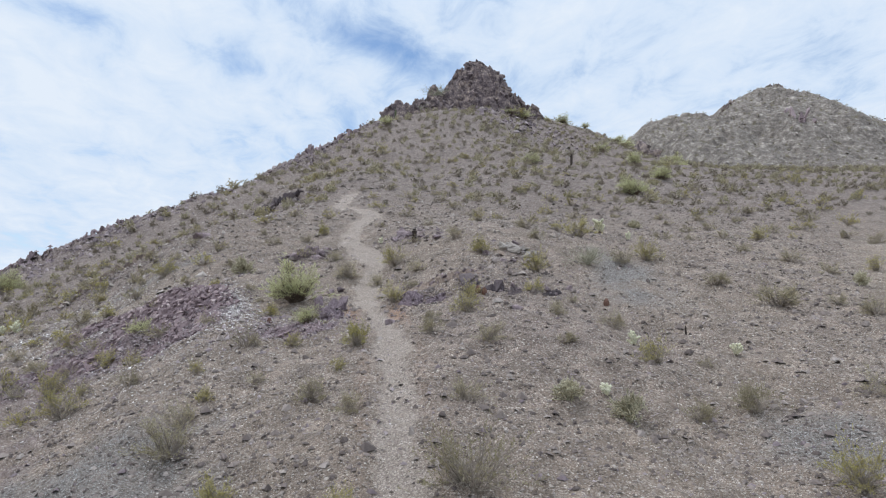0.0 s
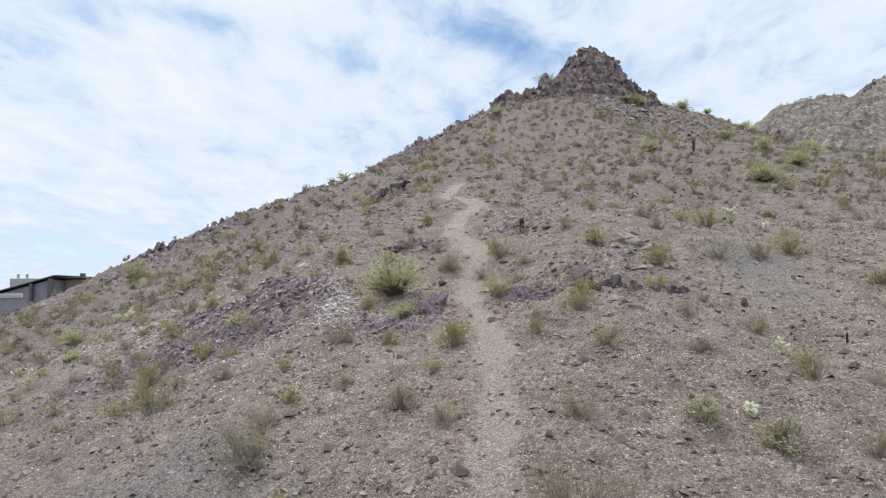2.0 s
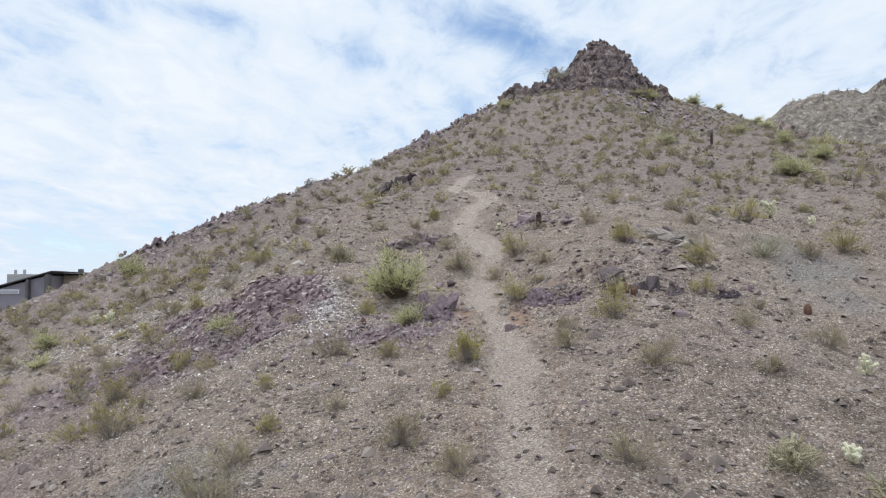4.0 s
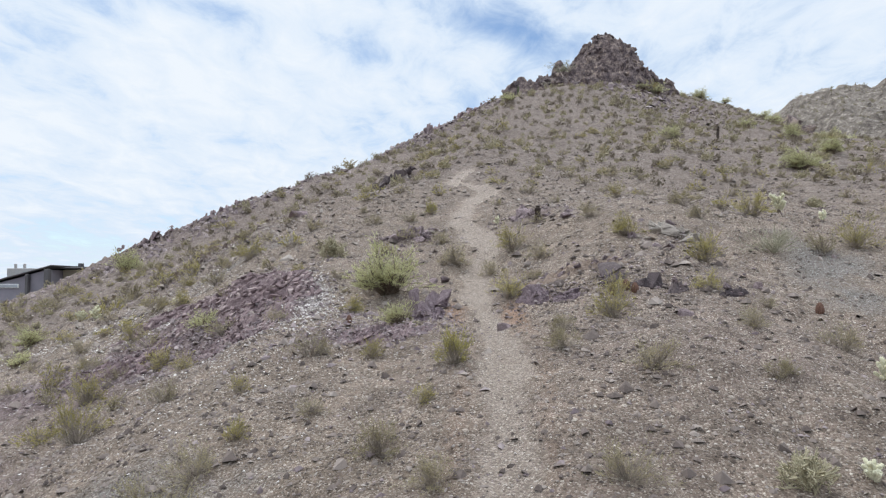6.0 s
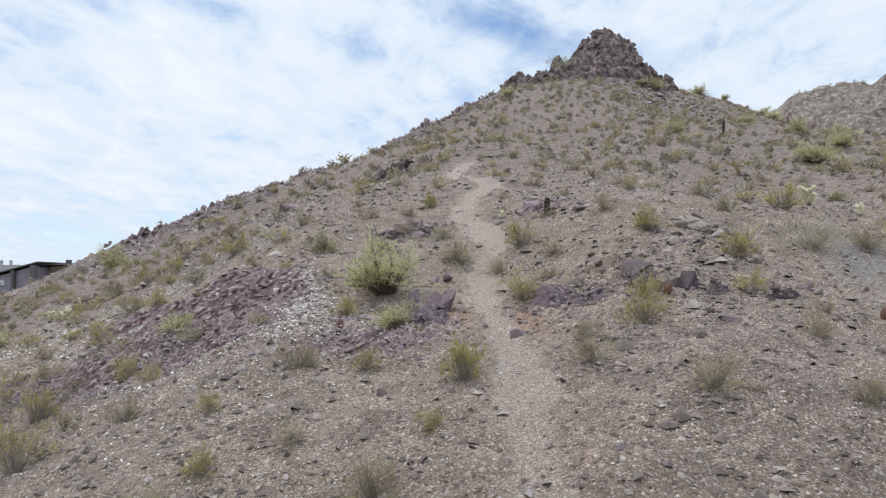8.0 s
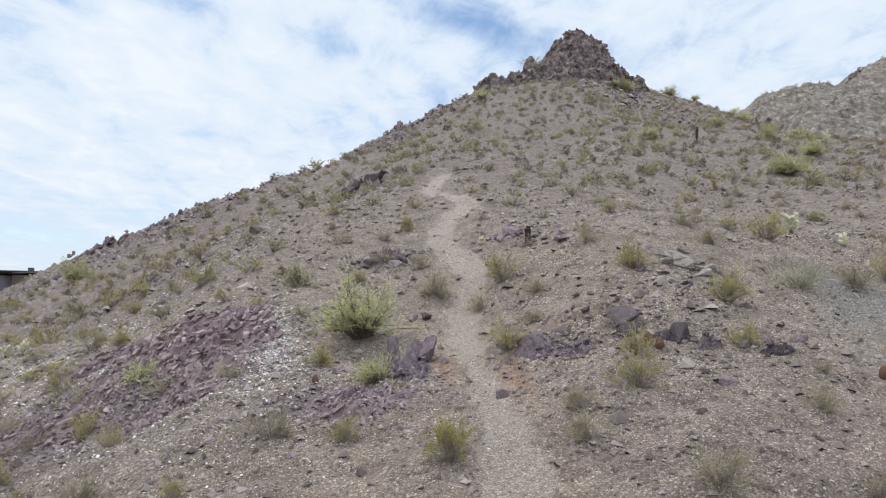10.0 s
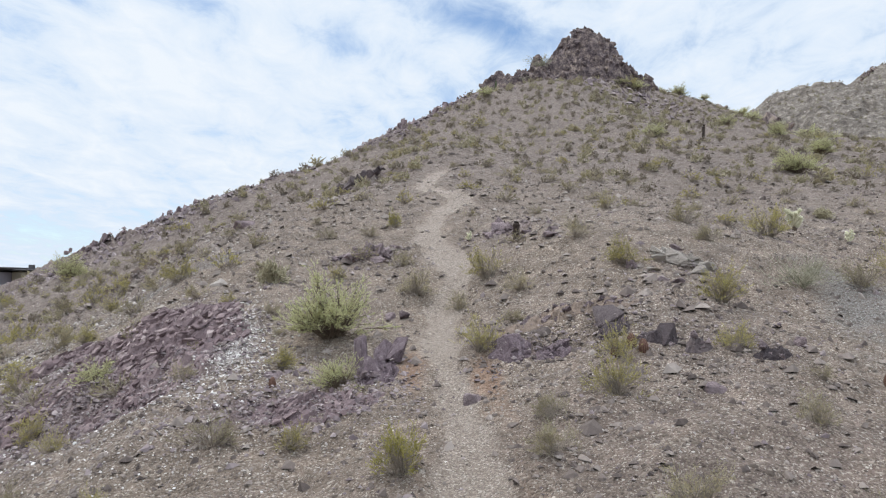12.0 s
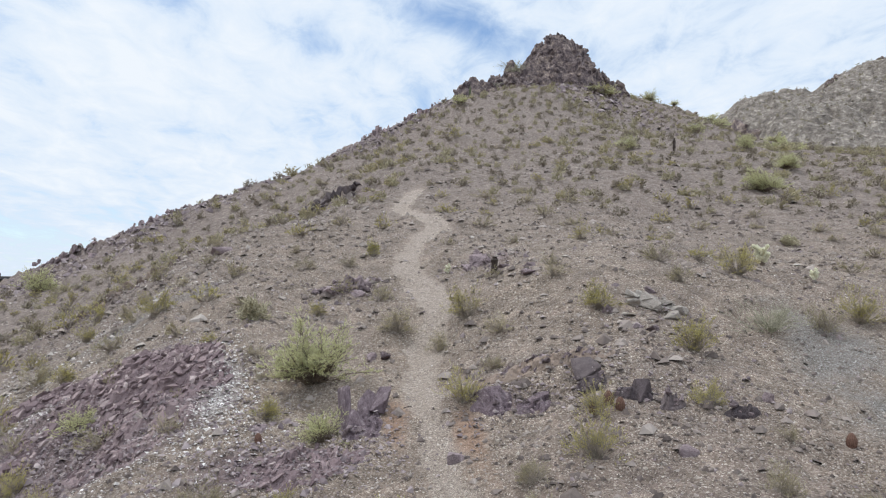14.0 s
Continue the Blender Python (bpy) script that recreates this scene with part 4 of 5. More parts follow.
stones("purple_shards", "sharp purple rock shards on the outcrops", MAT_SHARD, 90000, 107, 2, 34, 0.012, 0.065,
       lambda x, y: np.clip(0.012 + 0.75 * rockiness(x, y), 0, 1), 1.2, 0.7)
stones("rubble_stones", "angular tan and grey stones strewn over the slope", MAT_RUBBLE, 64000, 113, 1.5, 30, 0.012, 0.055,
       lambda x, y: (0.22 + 0.55 * patchy(x, y, 2.2, 67) + 0.5 * blob(x, y, 2.4, 12.2, 2.2, 1.2)) * (1 - 0.9 * on_trail(x, y)), 1.1, 0.6)
stones("broken_stones", "half-buried brown and purple stones breaking the slope", MAT_RUBBLE, 34000, 117, 3, 48, 0.02, 0.11,
       lambda x, y: (0.06 + 0.30 * patchy(x, y, 1.7, 69) ** 2 + 0.9 * blob(x, y, 3.6, 12.9, 2.2, 0.5, -8) + 0.9 * blob(x, y, 4.6, 14.0, 1.2, 0.6) + 0.9 * blob(x, y, 2.9, 18.4, 1.2, 0.8)
                     + 0.5 * blob(x, y, -1.0, 18.6, 1.2, 0.7) + 0.5 * blob(x, y, -7, 24, 5, 3, 25) + 0.45 * blob(x, y, 5.0, 11.2, 1.6, 0.5)) * (1 - on_trail(x, y)), 1.0, 0.6, 0.16)
stones("dark_chips", "dark flat chips of rock lying on the gravel", MAT_SHARD, 60000, 119, 2, 30, 0.008, 0.030,
       lambda x, y: 0.05 + 0.25 * patchy(x, y, 1.1, 73) ** 2, 1.2, 0.6, 0.2)
_spots = np.concatenate([np.stack([cx + rx * _hr.randn(n), cy + ry * _hr.randn(n)], -1) for cx, cy, rx, ry, n in (
    (-4.3, 14.7, 0.95, 0.8, 2600), (-5.9, 13.5, 1.2, 0.8, 2400), (-3.6, 13.2, 1.0, 0.7, 1500), (-0.9, 11.25, 0.9, 0.5, 1100), (-0.2, 12.3, 0.3, 0.5, 150),
    (2.4, 12.2, 1.0, 0.4, 500), (4.4, 11.5, 0.7, 0.3, 200), (-1.0, 19.0, 0.8, 0.5, 250), (2.4, 19.4, 0.7, 0.4, 200), (4.9, 14.4, 0.7, 0.4, 200), (-9, 26.2, 2.6, 0.8, 700), (-3.6, 36.2, 2.2, 1.2, 600))])
_spots = _spots[trail_distance(_spots[:, 0], _spots[:, 1]) > 0.4]
_cs = (0.010 + 0.034 * _hr.rand(len(_spots)) ** 3) * (0.8 + 0.02 * _spots[:, 1])
loose("rock_chips", "split purple and brown chips lying on the bedrock", np.column_stack([_spots, land(_spots[:, 0], _spots[:, 1]) + 0.10 * _hr.rand(len(_spots))]), _cs, MAT_SHARD, 127, 0.5)
_p = np.concatenate([np.stack([cx + rx * _hr.randn(n), cy + ry * _hr.randn(n)], -1) for cx, cy, rx, ry, n in (
    (-3.2, 15.1, 0.35, 0.55, 900), (-2.6, 13.5, 0.35, 0.7, 1000), (-2.4, 12.0, 0.7, 0.7, 350), (-9, 17.4, 2.0, 0.6, 1000), (-6.9, 15.6, 1.0, 0.35, 600), (-7.5, 21.5, 1.5, 0.4, 500), (-4.5, 11.5, 1.5, 1.2, 500))])
_s = (0.010 + 0.022 * _hr.rand(len(_p)) ** 2) * (0.85 + 0.02 * _p[:, 1])
loose("quartz_seam", "white quartz gravel spilling down the slope", np.column_stack([_p, land(_p[:, 0], _p[:, 1]) + _s * 0.2]), _s, MAT_QUARTZ, 139, 0.6)
_k = _hr.rand(5200) * (len(CREST) - 1)
_c = np.array(CREST, float)
_p = _c[_k.astype(int)] + (_c[_k.astype(int) + 1] - _c[_k.astype(int)]) * (_k % 1)[:, None] + _hr.randn(5200, 2) * (2.2, 2.6) + (1.2, -2.0)
_s = (0.05 + 0.20 * _hr.rand(5200) ** 3) * (0.5 + _p[:, 1] / 110)
loose("ridge_rubble", "reddish and purple rubble lying along the ridge", np.column_stack([_p, land(_p[:, 0], _p[:, 1]) + _s * 0.15]), _s, MAT_SHARD, 131, 0.8)
_p = np.column_stack([-8 + 5.0 * _hr.randn(3000), 27 + 7.0 * _hr.randn(3000)])
_p = _p[(trail_distance(_p[:, 0], _p[:, 1]) > 1.2) & (_p[:, 1] > 14)]
_s = 0.03 + 0.13 * _hr.rand(len(_p)) ** 4
loose("slope_rubble", "brown rubble strewn below the ridge", np.column_stack([_p, land(_p[:, 0], _p[:, 1]) + _s * 0.15]), _s, MAT_GRAVEL, 137, 0.7)
_p = np.column_stack([24 + 12 * _hr.randn(2600), 116 + 9 * _hr.randn(2600)])
_s = 0.10 + 0.55 * _hr.rand(len(_p)) ** 4
loose("crag_scree", "fallen rock lying below the crag", np.column_stack([_p, land(_p[:, 0], _p[:, 1]) + _s * 0.15]), _s, MAT_SHARD, 133, 0.8)
_hx, _hy = 60 + 130 * _hr.rand(7000), 142 + 72 * _hr.rand(7000)
_hs = 0.12 + 0.42 * _hr.rand(7000) ** 5
loose("hill_rocks", "broken rock strewn over the second hill", np.stack([_hx, _hy, land(_hx, _hy) + _hs * 0.1], -1), _hs, MAT_GRAVEL, 121, 0.8)
stones("scattered_stones", "loose brown stones dotting the upper slope", MAT_GRAVEL, 42000, 109, 16, 125, 0.018, 0.065,
       lambda x, y: 0.25 + 0.7 * patchy(x, y, 5, 65), 0.9, 0.45)


# ---- plants ----
def tube(verts, faces, path, radii, sides=3):
    """Adds a tapered tube along the path."""
    start = len(verts)
    for k, (p, r) in enumerate(zip(path, radii)):
        q = path[min(k + 1, len(path) - 1)] - path[max(k - 1, 0)]
        rot = q.to_track_quat("Z", "Y")
        for s in range(sides):
            a = 2 * math.pi * s / sides
            verts.append(p + rot @ Vector((r * math.cos(a), r * math.sin(a), 0)))
    for k in range(len(path) - 1):
        for s in range(sides):
            a, b = start + k * sides + s, start + k * sides + (s + 1) % sides
            faces.append((a, b, b + sides, a + sides))


def leaf(verts, faces, p, d, length, width, rng):
    side = d.cross(Vector((rng.gauss(0, 1), rng.gauss(0, 1), rng.gauss(0, 1)))).normalized() * width
    i = len(verts)
    verts.extend((p - side, p + side, p + d * length))
    faces.append((i, i + 1, i + 2))


def list_mesh(name, verts, faces, mat):
    me = bpy.data.meshes.new(name)
    me.from_pydata([tuple(v) for v in verts], [], faces)
    me.materials.append(mat)
    me.update()
    return me


def shrub_meshes(seed, stems, twigs, leaves, spread, leaf_len, leaf_wid, mats, stem_r=0.010, droop=0.0, dome=1.0):
    """Stems and foliage of a shrub about 1 high: bare and woody below, leafy towards the tips, with gaps between its limbs."""
    rng = random.Random(seed)
    sv, sf, lv, lf = [], [], [], []
    lush = mats[1] is MAT_VERDE
    lumps = [(rng.uniform(0, 6.283), rng.uniform(0.85, 1.08) if lush else rng.uniform(0.70, 1.15)) for _ in range(9 if lush else 5)]
    for _ in range(stems):
        lump = rng.choice(lumps)
        a, e = lump[0] + rng.gauss(0, 0.55), rng.uniform(0.10, 1.0) ** 0.85
        size = lump[1] * (rng.uniform(0.45, 1.0) if lush else rng.uniform(0.62, 1.05))
        out = spread * (1 - 0.62 * e)
        d = Vector((math.cos(a) * out, math.sin(a) * out, e * dome)) * size
        bend = Vector((rng.gauss(0, 0.06), rng.gauss(0, 0.06), 0.08 - droop))
        base = Vector((rng.gauss(0, 0.05), rng.gauss(0, 0.05), -0.06))
        path = [base, base + d * 0.5 + bend, base + d + Vector((rng.gauss(0, 0.04), rng.gauss(0, 0.04), -droop * 0.5))]
        tube(sv, sf, path, (stem_r, stem_r * 0.7, stem_r * 0.25))
        green = lush or rng.random() < 0.82                      # the rest of the limbs are dead
        for k in range(twigs + 4):
            t = rng.uniform(0.25, 1.0) if k >= 4 else rng.uniform(0.12, 0.5)
            p = path[0].lerp(path[1], t * 2) if t < 0.5 else path[1].lerp(path[2], t * 2 - 1)
            stray = 1.0 if lush else 0.6
            q = (d.normalized() + Vector((rng.gauss(0, stray), rng.gauss(0, stray), rng.gauss(0.25, 0.5)))).normalized()
            far = p + q * rng.uniform(0.12, 0.27) * (1.1 - 0.4 * t)
            leaf(sv, sf, p, q, (far - p).length, stem_r * 0.5, rng)
            if not green or t < 0.42 or k < 4:
                continue
            for _ in range(leaves):
                w = (q + Vector((rng.gauss(0, 0.7), rng.gauss(0, 0.7), rng.gauss(0.25, 0.7)))).normalized()
                leaf(lv, lf, p.lerp(far, rng.uniform(0.25, 1.1)), w, leaf_len * rng.uniform(0.6, 1.4), leaf_wid * rng.uniform(0.6, 1.3), rng)
    return list_mesh("stems", sv, sf, mats[0]), list_mesh("foliage", lv, lf, mats[1])


def shrub(name, meshes, label, category, group=""):
    root = tagged(new(name), label, category, group)
    for part_name, me in zip(("woody_base", "crown"), meshes):
        ob = new(part_name, me)
        ob.parent = root
    return root


KINDS = {
    # name, label, settings, settings of the plainer far ones
    "twiggy": ("dry_bush", "dry twiggy brown bush with sparse olive leaves", (70, 9, 9, 0.95, 0.032, 0.0062, (MAT_TWIG, MAT_DULL), 0.0062, 0.02, 0.95)),
    "broom": ("desert_bush", "yellow-green desert bush with a woody dry base", (74, 9, 12, 0.82, 0.032, 0.0062, (MAT_TWIG, MAT_OLIVE), 0.0065, 0.0, 1.05)),
    "fresh": ("green_bush", "bushy yellow-green shrub growing beside the trail", (74, 11, 15, 0.72, 0.034, 0.0075, (MAT_TWIG, MAT_GREEN), 0.008, 0.0, 1.0)),
    "verde": ("palo_verde", "pale green feathery palo verde shrub", (80, 15, 26, 0.80, 0.026, 0.0042, (MAT_STEM, MAT_VERDE), 0.008, 0.0, 0.98)),
    "pale": ("green_shrub", "low light green shrub with fine leaves", (56, 12, 22, 0.88, 0.028, 0.0052, (MAT_STEM, MAT_VERDE), 0.008, 0.0, 0.92)),
    "grey": ("grey_bush", "grey half-dead bush with fine bare twigs", (50, 11, 6, 1.05, 0.04, 0.005, (MAT_GREY, MAT_GREY), 0.006, 0.02, 0.85)),
    "small_dry": ("dry_bush", "small dull brown bush on the upper slope", (30, 6, 15, 1.0, 0.044, 0.0095, (MAT_TWIG, MAT_DULL), 0.011, 0.02, 0.85)),
    "small_green": ("desert_bush", "small yellow-green bush on the upper slope", (30, 6, 17, 0.9, 0.044, 0.0095, (MAT_TWIG, MAT_OLIVE), 0.011, 0.0, 0.9)),
}
MODELS = {k: [shrub_meshes(31 * i + len(k) * 7, *v[2]) for i in range(4)] for k, v in KINDS.items()}
FIRST = {}
_rng = random.Random(23)


def plant(kind, x, y, h, wide=1.0, group="bushes on the slope"):
    variant = _rng.randrange(4)
    if (kind, variant) not in FIRST:
        name, label, _ = KINDS[kind]
        FIRST[kind, variant] = shrub(name, MODELS[kind][variant], label, "bush", group)
        ob = FIRST[kind, variant]
    else:
        ob = copy_thing(FIRST[kind, variant], Matrix.Identity(4))
    w = h * wide * _rng.uniform(0.9, 1.15)
    ob.matrix_basis = Matrix.Translation(place(x, y, 0.02)) @ pose(0, 0, 0, _rng.uniform(-5, 5), _rng.uniform(-5, 5), _rng.uniform(0, 360)) @ Matrix.Diagonal((w, w, h, 1))
    return ob


BROOM = [
    (-5.2, 9.6, 0.7), (-2.7, 9.2, 0.32), (-2.3, 7.9, 0.35), (-0.1, 7.9, 0.3), (-1, 10.2, 0.39), (-1.7, 12.9, 0.45),
    (-4.5, 11.7, 0.44), (-6.1, 11.5, 0.66), (-14.7, 34.2, 0.68), (-10.5, 25.1, 0.72), (-8.7, 22.9, 0.77), (-5.5, 18.9, 0.82),
    (-14.8, 44.5, 1.01), (-0.3, 24.2, 0.65), (1.7, 16.1, 0.67), (1.3, 12.5, 0.57), (2.7, 10.2, 0.65), (4, 14.5, 0.68),
    (5.1, 13, 0.69), (4.5, 11.2, 0.47), (7.7, 16.7, 0.73), (8.9, 14.5, 0.77), (5.3, 20.7, 0.53), (12.1, 29.3, 0.68),
    (11, 29.6, 0.64), (10.4, 33, 0.64), (21.1, 34.3, 0.87), (4.4, 57.6, 1.48), (-3.5, 16.2, 0.3), (7.1, 35.9, 0.61),
]
BROOM_B = [
    (6.5, 23, 0.4), (13.8, 29.8, 0.61), (0.2, 40.7, 0.69), (1.9, 29.9, 0.5), (-0.8, 29.6, 0.5), (34.8, 119.7, 2.78),
    (-6.9, 15, 0.47), (5.5, 7.1, 0.51), (-0.1, 3.5, 0.4), (-1.6, 4.7, 0.56), (5.8, 2.8, 0.59), (15.5, 18.8, 0.7),
    (22.9, 23.2, 0.83), (35.4, 43.4, 1.49), (31.1, 32, 0.95), (27.5, 30.8, 0.82), (-11.6, 23.1, 1.11), (-6.6, 16.7, 0.54),
    (16.2, 14.1, 0.53), (-5.4, 12.7, 0.57), (-8.3, 21.4, 0.63), (-1.5, 17.5, 0.41), (3, 11.2, 0.47),
]
BROOM = BROOM + BROOM_B
TWIGGY = [
    (-2.5, 7.1, 0.52), (-4.1, 10, 0.46), (-1.5, 8.2, 0.32), (-0.5, 6.9, 0.56), (0.1, 6, 0.47), (-1.9, 10.3, 0.53),
    (-3.1, 12.7, 0.43), (-6.2, 12.8, 0.48), (-7.6, 17.6, 0.72), (-2.2, 20.5, 0.48), (-1.1, 20.6, 0.43), (-0.1, 18.2, 0.6),
    (0.25, 16.5, 0.71), (2.2, 15, 0.53), (1.8, 9, 0.45), (2.6, 7.7, 0.53), (4.3, 9, 0.45), (5.5, 9, 0.52),
    (4, 7.6, 0.37), (1.8, 5.7, 0.48), (6, 16.9, 0.67), (3.6, 16.4, 0.45), (8.5, 29.9, 0.57), (2.9, 23.7, 0.6),
    (-2.7, 21.8, 0.37), (3.5, 21.5, 0.4), (5.3, 29, 0.54), (7.3, 31, 0.53), (13.9, 27.8, 0.57), (16, 29.6, 0.56),
]
TWIGGY_B = [
    (14.8, 25, 0.58), (8.5, 22.4, 0.44), (1.6, 33, 0.5), (3, 32.4, 0.49), (1.1, 36.8, 0.49), (-20.7, 32.4, 0.96),
    (-19.2, 32.8, 0.89), (-8.5, 15.7, 0.51), (6.2, 5.3, 0.72), (5.2, 5.3, 0.48), (1.4, 3.5, 0.98), (-2.5, 6.2, 0.82),
    (10.1, 10.2, 0.85), (6.4, 7.1, 0.26), (11.8, 9.3, 0.6), (11.6, 10.2, 0.43), (8.2, 5.1, 0.63), (8, 14.1, 0.67),
    (9.5, 11.8, 0.56), (13.9, 14.9, 0.59), (13.8, 13.1, 0.55), (22, 24.4, 0.84), (20.7, 19.1, 0.73), (20.1, 27.7, 0.69),
    (16.2, 24, 0.6), (27.7, 34.3, 0.79), (37.2, 37.6, 1.12), (-7.2, 13.7, 0.55), (13.3, 16.5, 0.49), (-2.4, 15.3, 0.34),
]
TWIGGY_C = [
    (1.9, 9.8, 0.4), (5.1, 10.3, 0.24), (-3.3, 18.1, 0.38), (-6.9, 20.7, 0.5), (-13.4, 28.9, 1), (1.1, 15.5, 0.5),
    (1.9, 13.6, 0.38), (-2.1, 14.5, 0.27), (6, 15.6, 0.54), (3.7, 17.5, 0.39),
]
TWIGGY = TWIGGY + TWIGGY_B + TWIGGY_C
FRESH = [
    (0.3, 9.1, 0.57), (-0.5, 21.3, 0.53),
]
PALO_VERDE = [
    (-1.1, 14.2, 1.36), (-19.6, 40.4, 1.68), (18.1, 34.8, 1.51), (24.9, 44.4, 1.54), (28.1, 56.2, 1.59), (52, 142.5, 3.12),
]
PALE_GREEN = [
    (-0.7, 12, 0.62), (-4.9, 13.7, 0.63), (-11.4, 18.4, 0.82), (-10.2, 15.9, 0.63), (16.6, 51.4, 1.55), (46.1, 106.5, 2.75),
    (6.9, 78.7, 1.76),
]
BUCKHORN = [
    (-2.9, 17.3, 0.85), (12.7, 23.3, 0.62), (4.08, 5.25, 0.64), (3.35, 5.75, 0.52), (13.6, 11.7, 0.59),
]
GREY = [
    (6.9, 14, 0.8),
]
TEDDY = [
    (8.95, 18, 0.64), (9.3, 16.5, 0.31), (-10.5, 19.2, 0.42), (-10, 19.1, 0.44), (4.05, 5.95, 0.27), (5.5, 8.1, 0.32),
    (7.3, 7.6, 0.33), (1.5, 19.3, 0.28),
]
BARREL = [
    (5.9, 10.3, 0.27), (-1.6, 11.9, 0.16),
]
for _x, _y, _h in TWIGGY:
    plant("twiggy" if _y < 22 else "small_dry", _x, _y, _h, 1.0)
for _x, _y, _h in BROOM:
    plant("broom" if _y < 22 else "small_green", _x, _y, _h, 0.95)
for _x, _y, _h in FRESH:
    plant("fresh", _x, _y, _h, 0.85)
for _x, _y, _h in PALO_VERDE:
    plant("verde", _x, _y, _h, 1.0)
for _x, _y, _h in PALE_GREEN:
    plant("pale", _x, _y, _h, 1.1)
for _x, _y, _h in GREY:
    plant("grey", _x, _y, _h, 1.1)

# smaller bushes between them
_taken = np.array([(x, y) for some in (TWIGGY, BROOM, FRESH, PALO_VERDE, PALE_GREEN, GREY, BUCKHORN, TEDDY, BARREL) for x, y, _ in some])
_r = np.random.RandomState(5)


def perch(kind, x, y, z, h, wide):
    """A bush rooted in a cleft of the crag."""
    ob = plant(kind, x, y, h, wide, "bushes on the crag")
    m = ob.matrix_basis.copy()
    m.translation = (x, y, z)
    ob.matrix_basis = m


perch("grey", 18.8, 117.0, 41.3, 2.6, 1.2)
perch("grey", 14.0, 104.5, 34.6, 1.3, 1.4)
perch("small_green", 17.6, 112.0, 37.2, 1.6, 1.2)
for _x, _y, _h, _w in ((33.0, 119, 2.2, 1.6), (36.5, 121, 2.4, 1.6), (46.5, 139, 1.6, 1.2), (58.5, 146, 1.6, 1.3), (63.5, 140, 2.4, 1.6), (60, 128, 2.4, 1.7), (67, 122, 2.6, 1.6), (53, 96, 2.4, 1.6), (44, 76, 1.8, 1.6)):
    plant("pale", _x, _y, _h, _w)


def crest_distance(x, y):
    c = np.array(CREST, float)
    k = np.linspace(0, len(c) - 1, 120)
    cx, cy = np.interp(k, np.arange(len(c)), c[:, 0]), np.interp(k, np.arange(len(c)), c[:, 1])
    return np.hypot(x[:, None] - cx, y[:, None] - cy).min(1)


def sprinkle(count, near, far, left, right, low, high, kinds):
    """Bushes set down at random between the others, never on the trail."""
    global _taken
    done = 0
    while done < count:
        y = near + (far - near) * _r.rand() ** 0.85
        x = 0.3 + (left + (right - left) * _r.rand()) * (y + 7)
        if trail_distance(np.array([x]), np.array([y]))[0] < 0.9 or np.hypot(*(_taken - (x, y)).T).min() < 0.75 + y * 0.018:
            continue
        if crest_distance(np.array([x]), np.array([y]))[0] < 3.5:
            continue
        _taken = np.vstack([_taken, (x, y)])
        plant(kinds[done % len(kinds)], x, y, low + (high - low) * _r.rand() ** 1.5 + y * 0.003, 1.15)
        done += 1


sprinkle(46, 9.5, 22, -0.62, -0.30, 0.28, 0.52, ("small_dry", "small_green"))
sprinkle(120, 12, 40, -0.62, -0.16, 0.30, 0.62, ("small_dry", "small_green", "small_dry"))
sprinkle(230, 17, 60, -0.2, 0.75, 0.28, 0.6, ("small_dry", "small_dry", "small_green"))


def distant_bushes(name, label, gap, seed, near, far, kind, low, high, k=80):
    """Bushes too many and too far to count, joined into one mesh: little domes of leaves on bare twigs."""
    rng = np.random.RandomState(seed)
    gx, gy = np.meshgrid(np.arange(-80, 220, gap), np.arange(near, far, gap))
    n = gx.size
    x, y = gx.ravel() + gap * (rng.rand(n) - 0.5) * 1.05, gy.ravel() + gap * (rng.rand(n) - 0.5) * 1.05
    seen = ((x - 0.3) / (y + 7) > (-0.62 if near < 100 else 0.25)) & ((x - 0.3) / (y + 7) < 0.92)
    x, y = x[seen], y[seen]
    n = len(x)
    z = land(x, y)
    ok = (trail_distance(x, y) > 0.8) & (rng.rand(n) < 0.72 + 0.28 * patchy(x, y, 9, seed)) & (z > PLAIN + 1) & (crest_distance(x, y) > 3.0)
    x, y, z = x[ok], y[ok], z[ok]
    size = (low + (high - low) * rng.rand(len(x)) ** 2) * (0.75 + 0.25 * smooth(30, 80, y))
    a, e, r = rng.rand(len(x), k) * 6.283, rng.rand(len(x), k), rng.rand(len(x), k) ** 0.5
    lump = 0.75 + 0.35 * np.sin(a * 2 + rng.rand(len(x), 1) * 6.283) * np.cos(a + rng.rand(len(x), 1) * 6.283)
    c = np.stack([np.cos(a) * np.sqrt(1 - (0.9 * e) ** 2) * r * lump * 0.66, np.sin(a) * np.sqrt(1 - (0.9 * e) ** 2) * r * lump * 0.66, 0.08 + 0.85 * e * (0.5 + 0.5 * r) * lump], -1)
    d = rng.randn(len(x), k, 3) * 0.060 + np.stack([np.cos(a) * 0.05, np.sin(a) * 0.05, 0.06 + 0 * a], -1)
    s = rng.randn(len(x), k, 3) * 0.056
    quad = np.stack([c - s, c + s, c + d * 1.8], 2) * size[:, None, None, None] + np.stack([x, y, z], -1)[:, None, None]
    v = quad.reshape(-1, 3)
    f = np.arange(len(v)).reshape(-1, 3)
    return tagged(new(name, mesh_from(name, v, f, kind)), label, "bushes", kind="stuff")


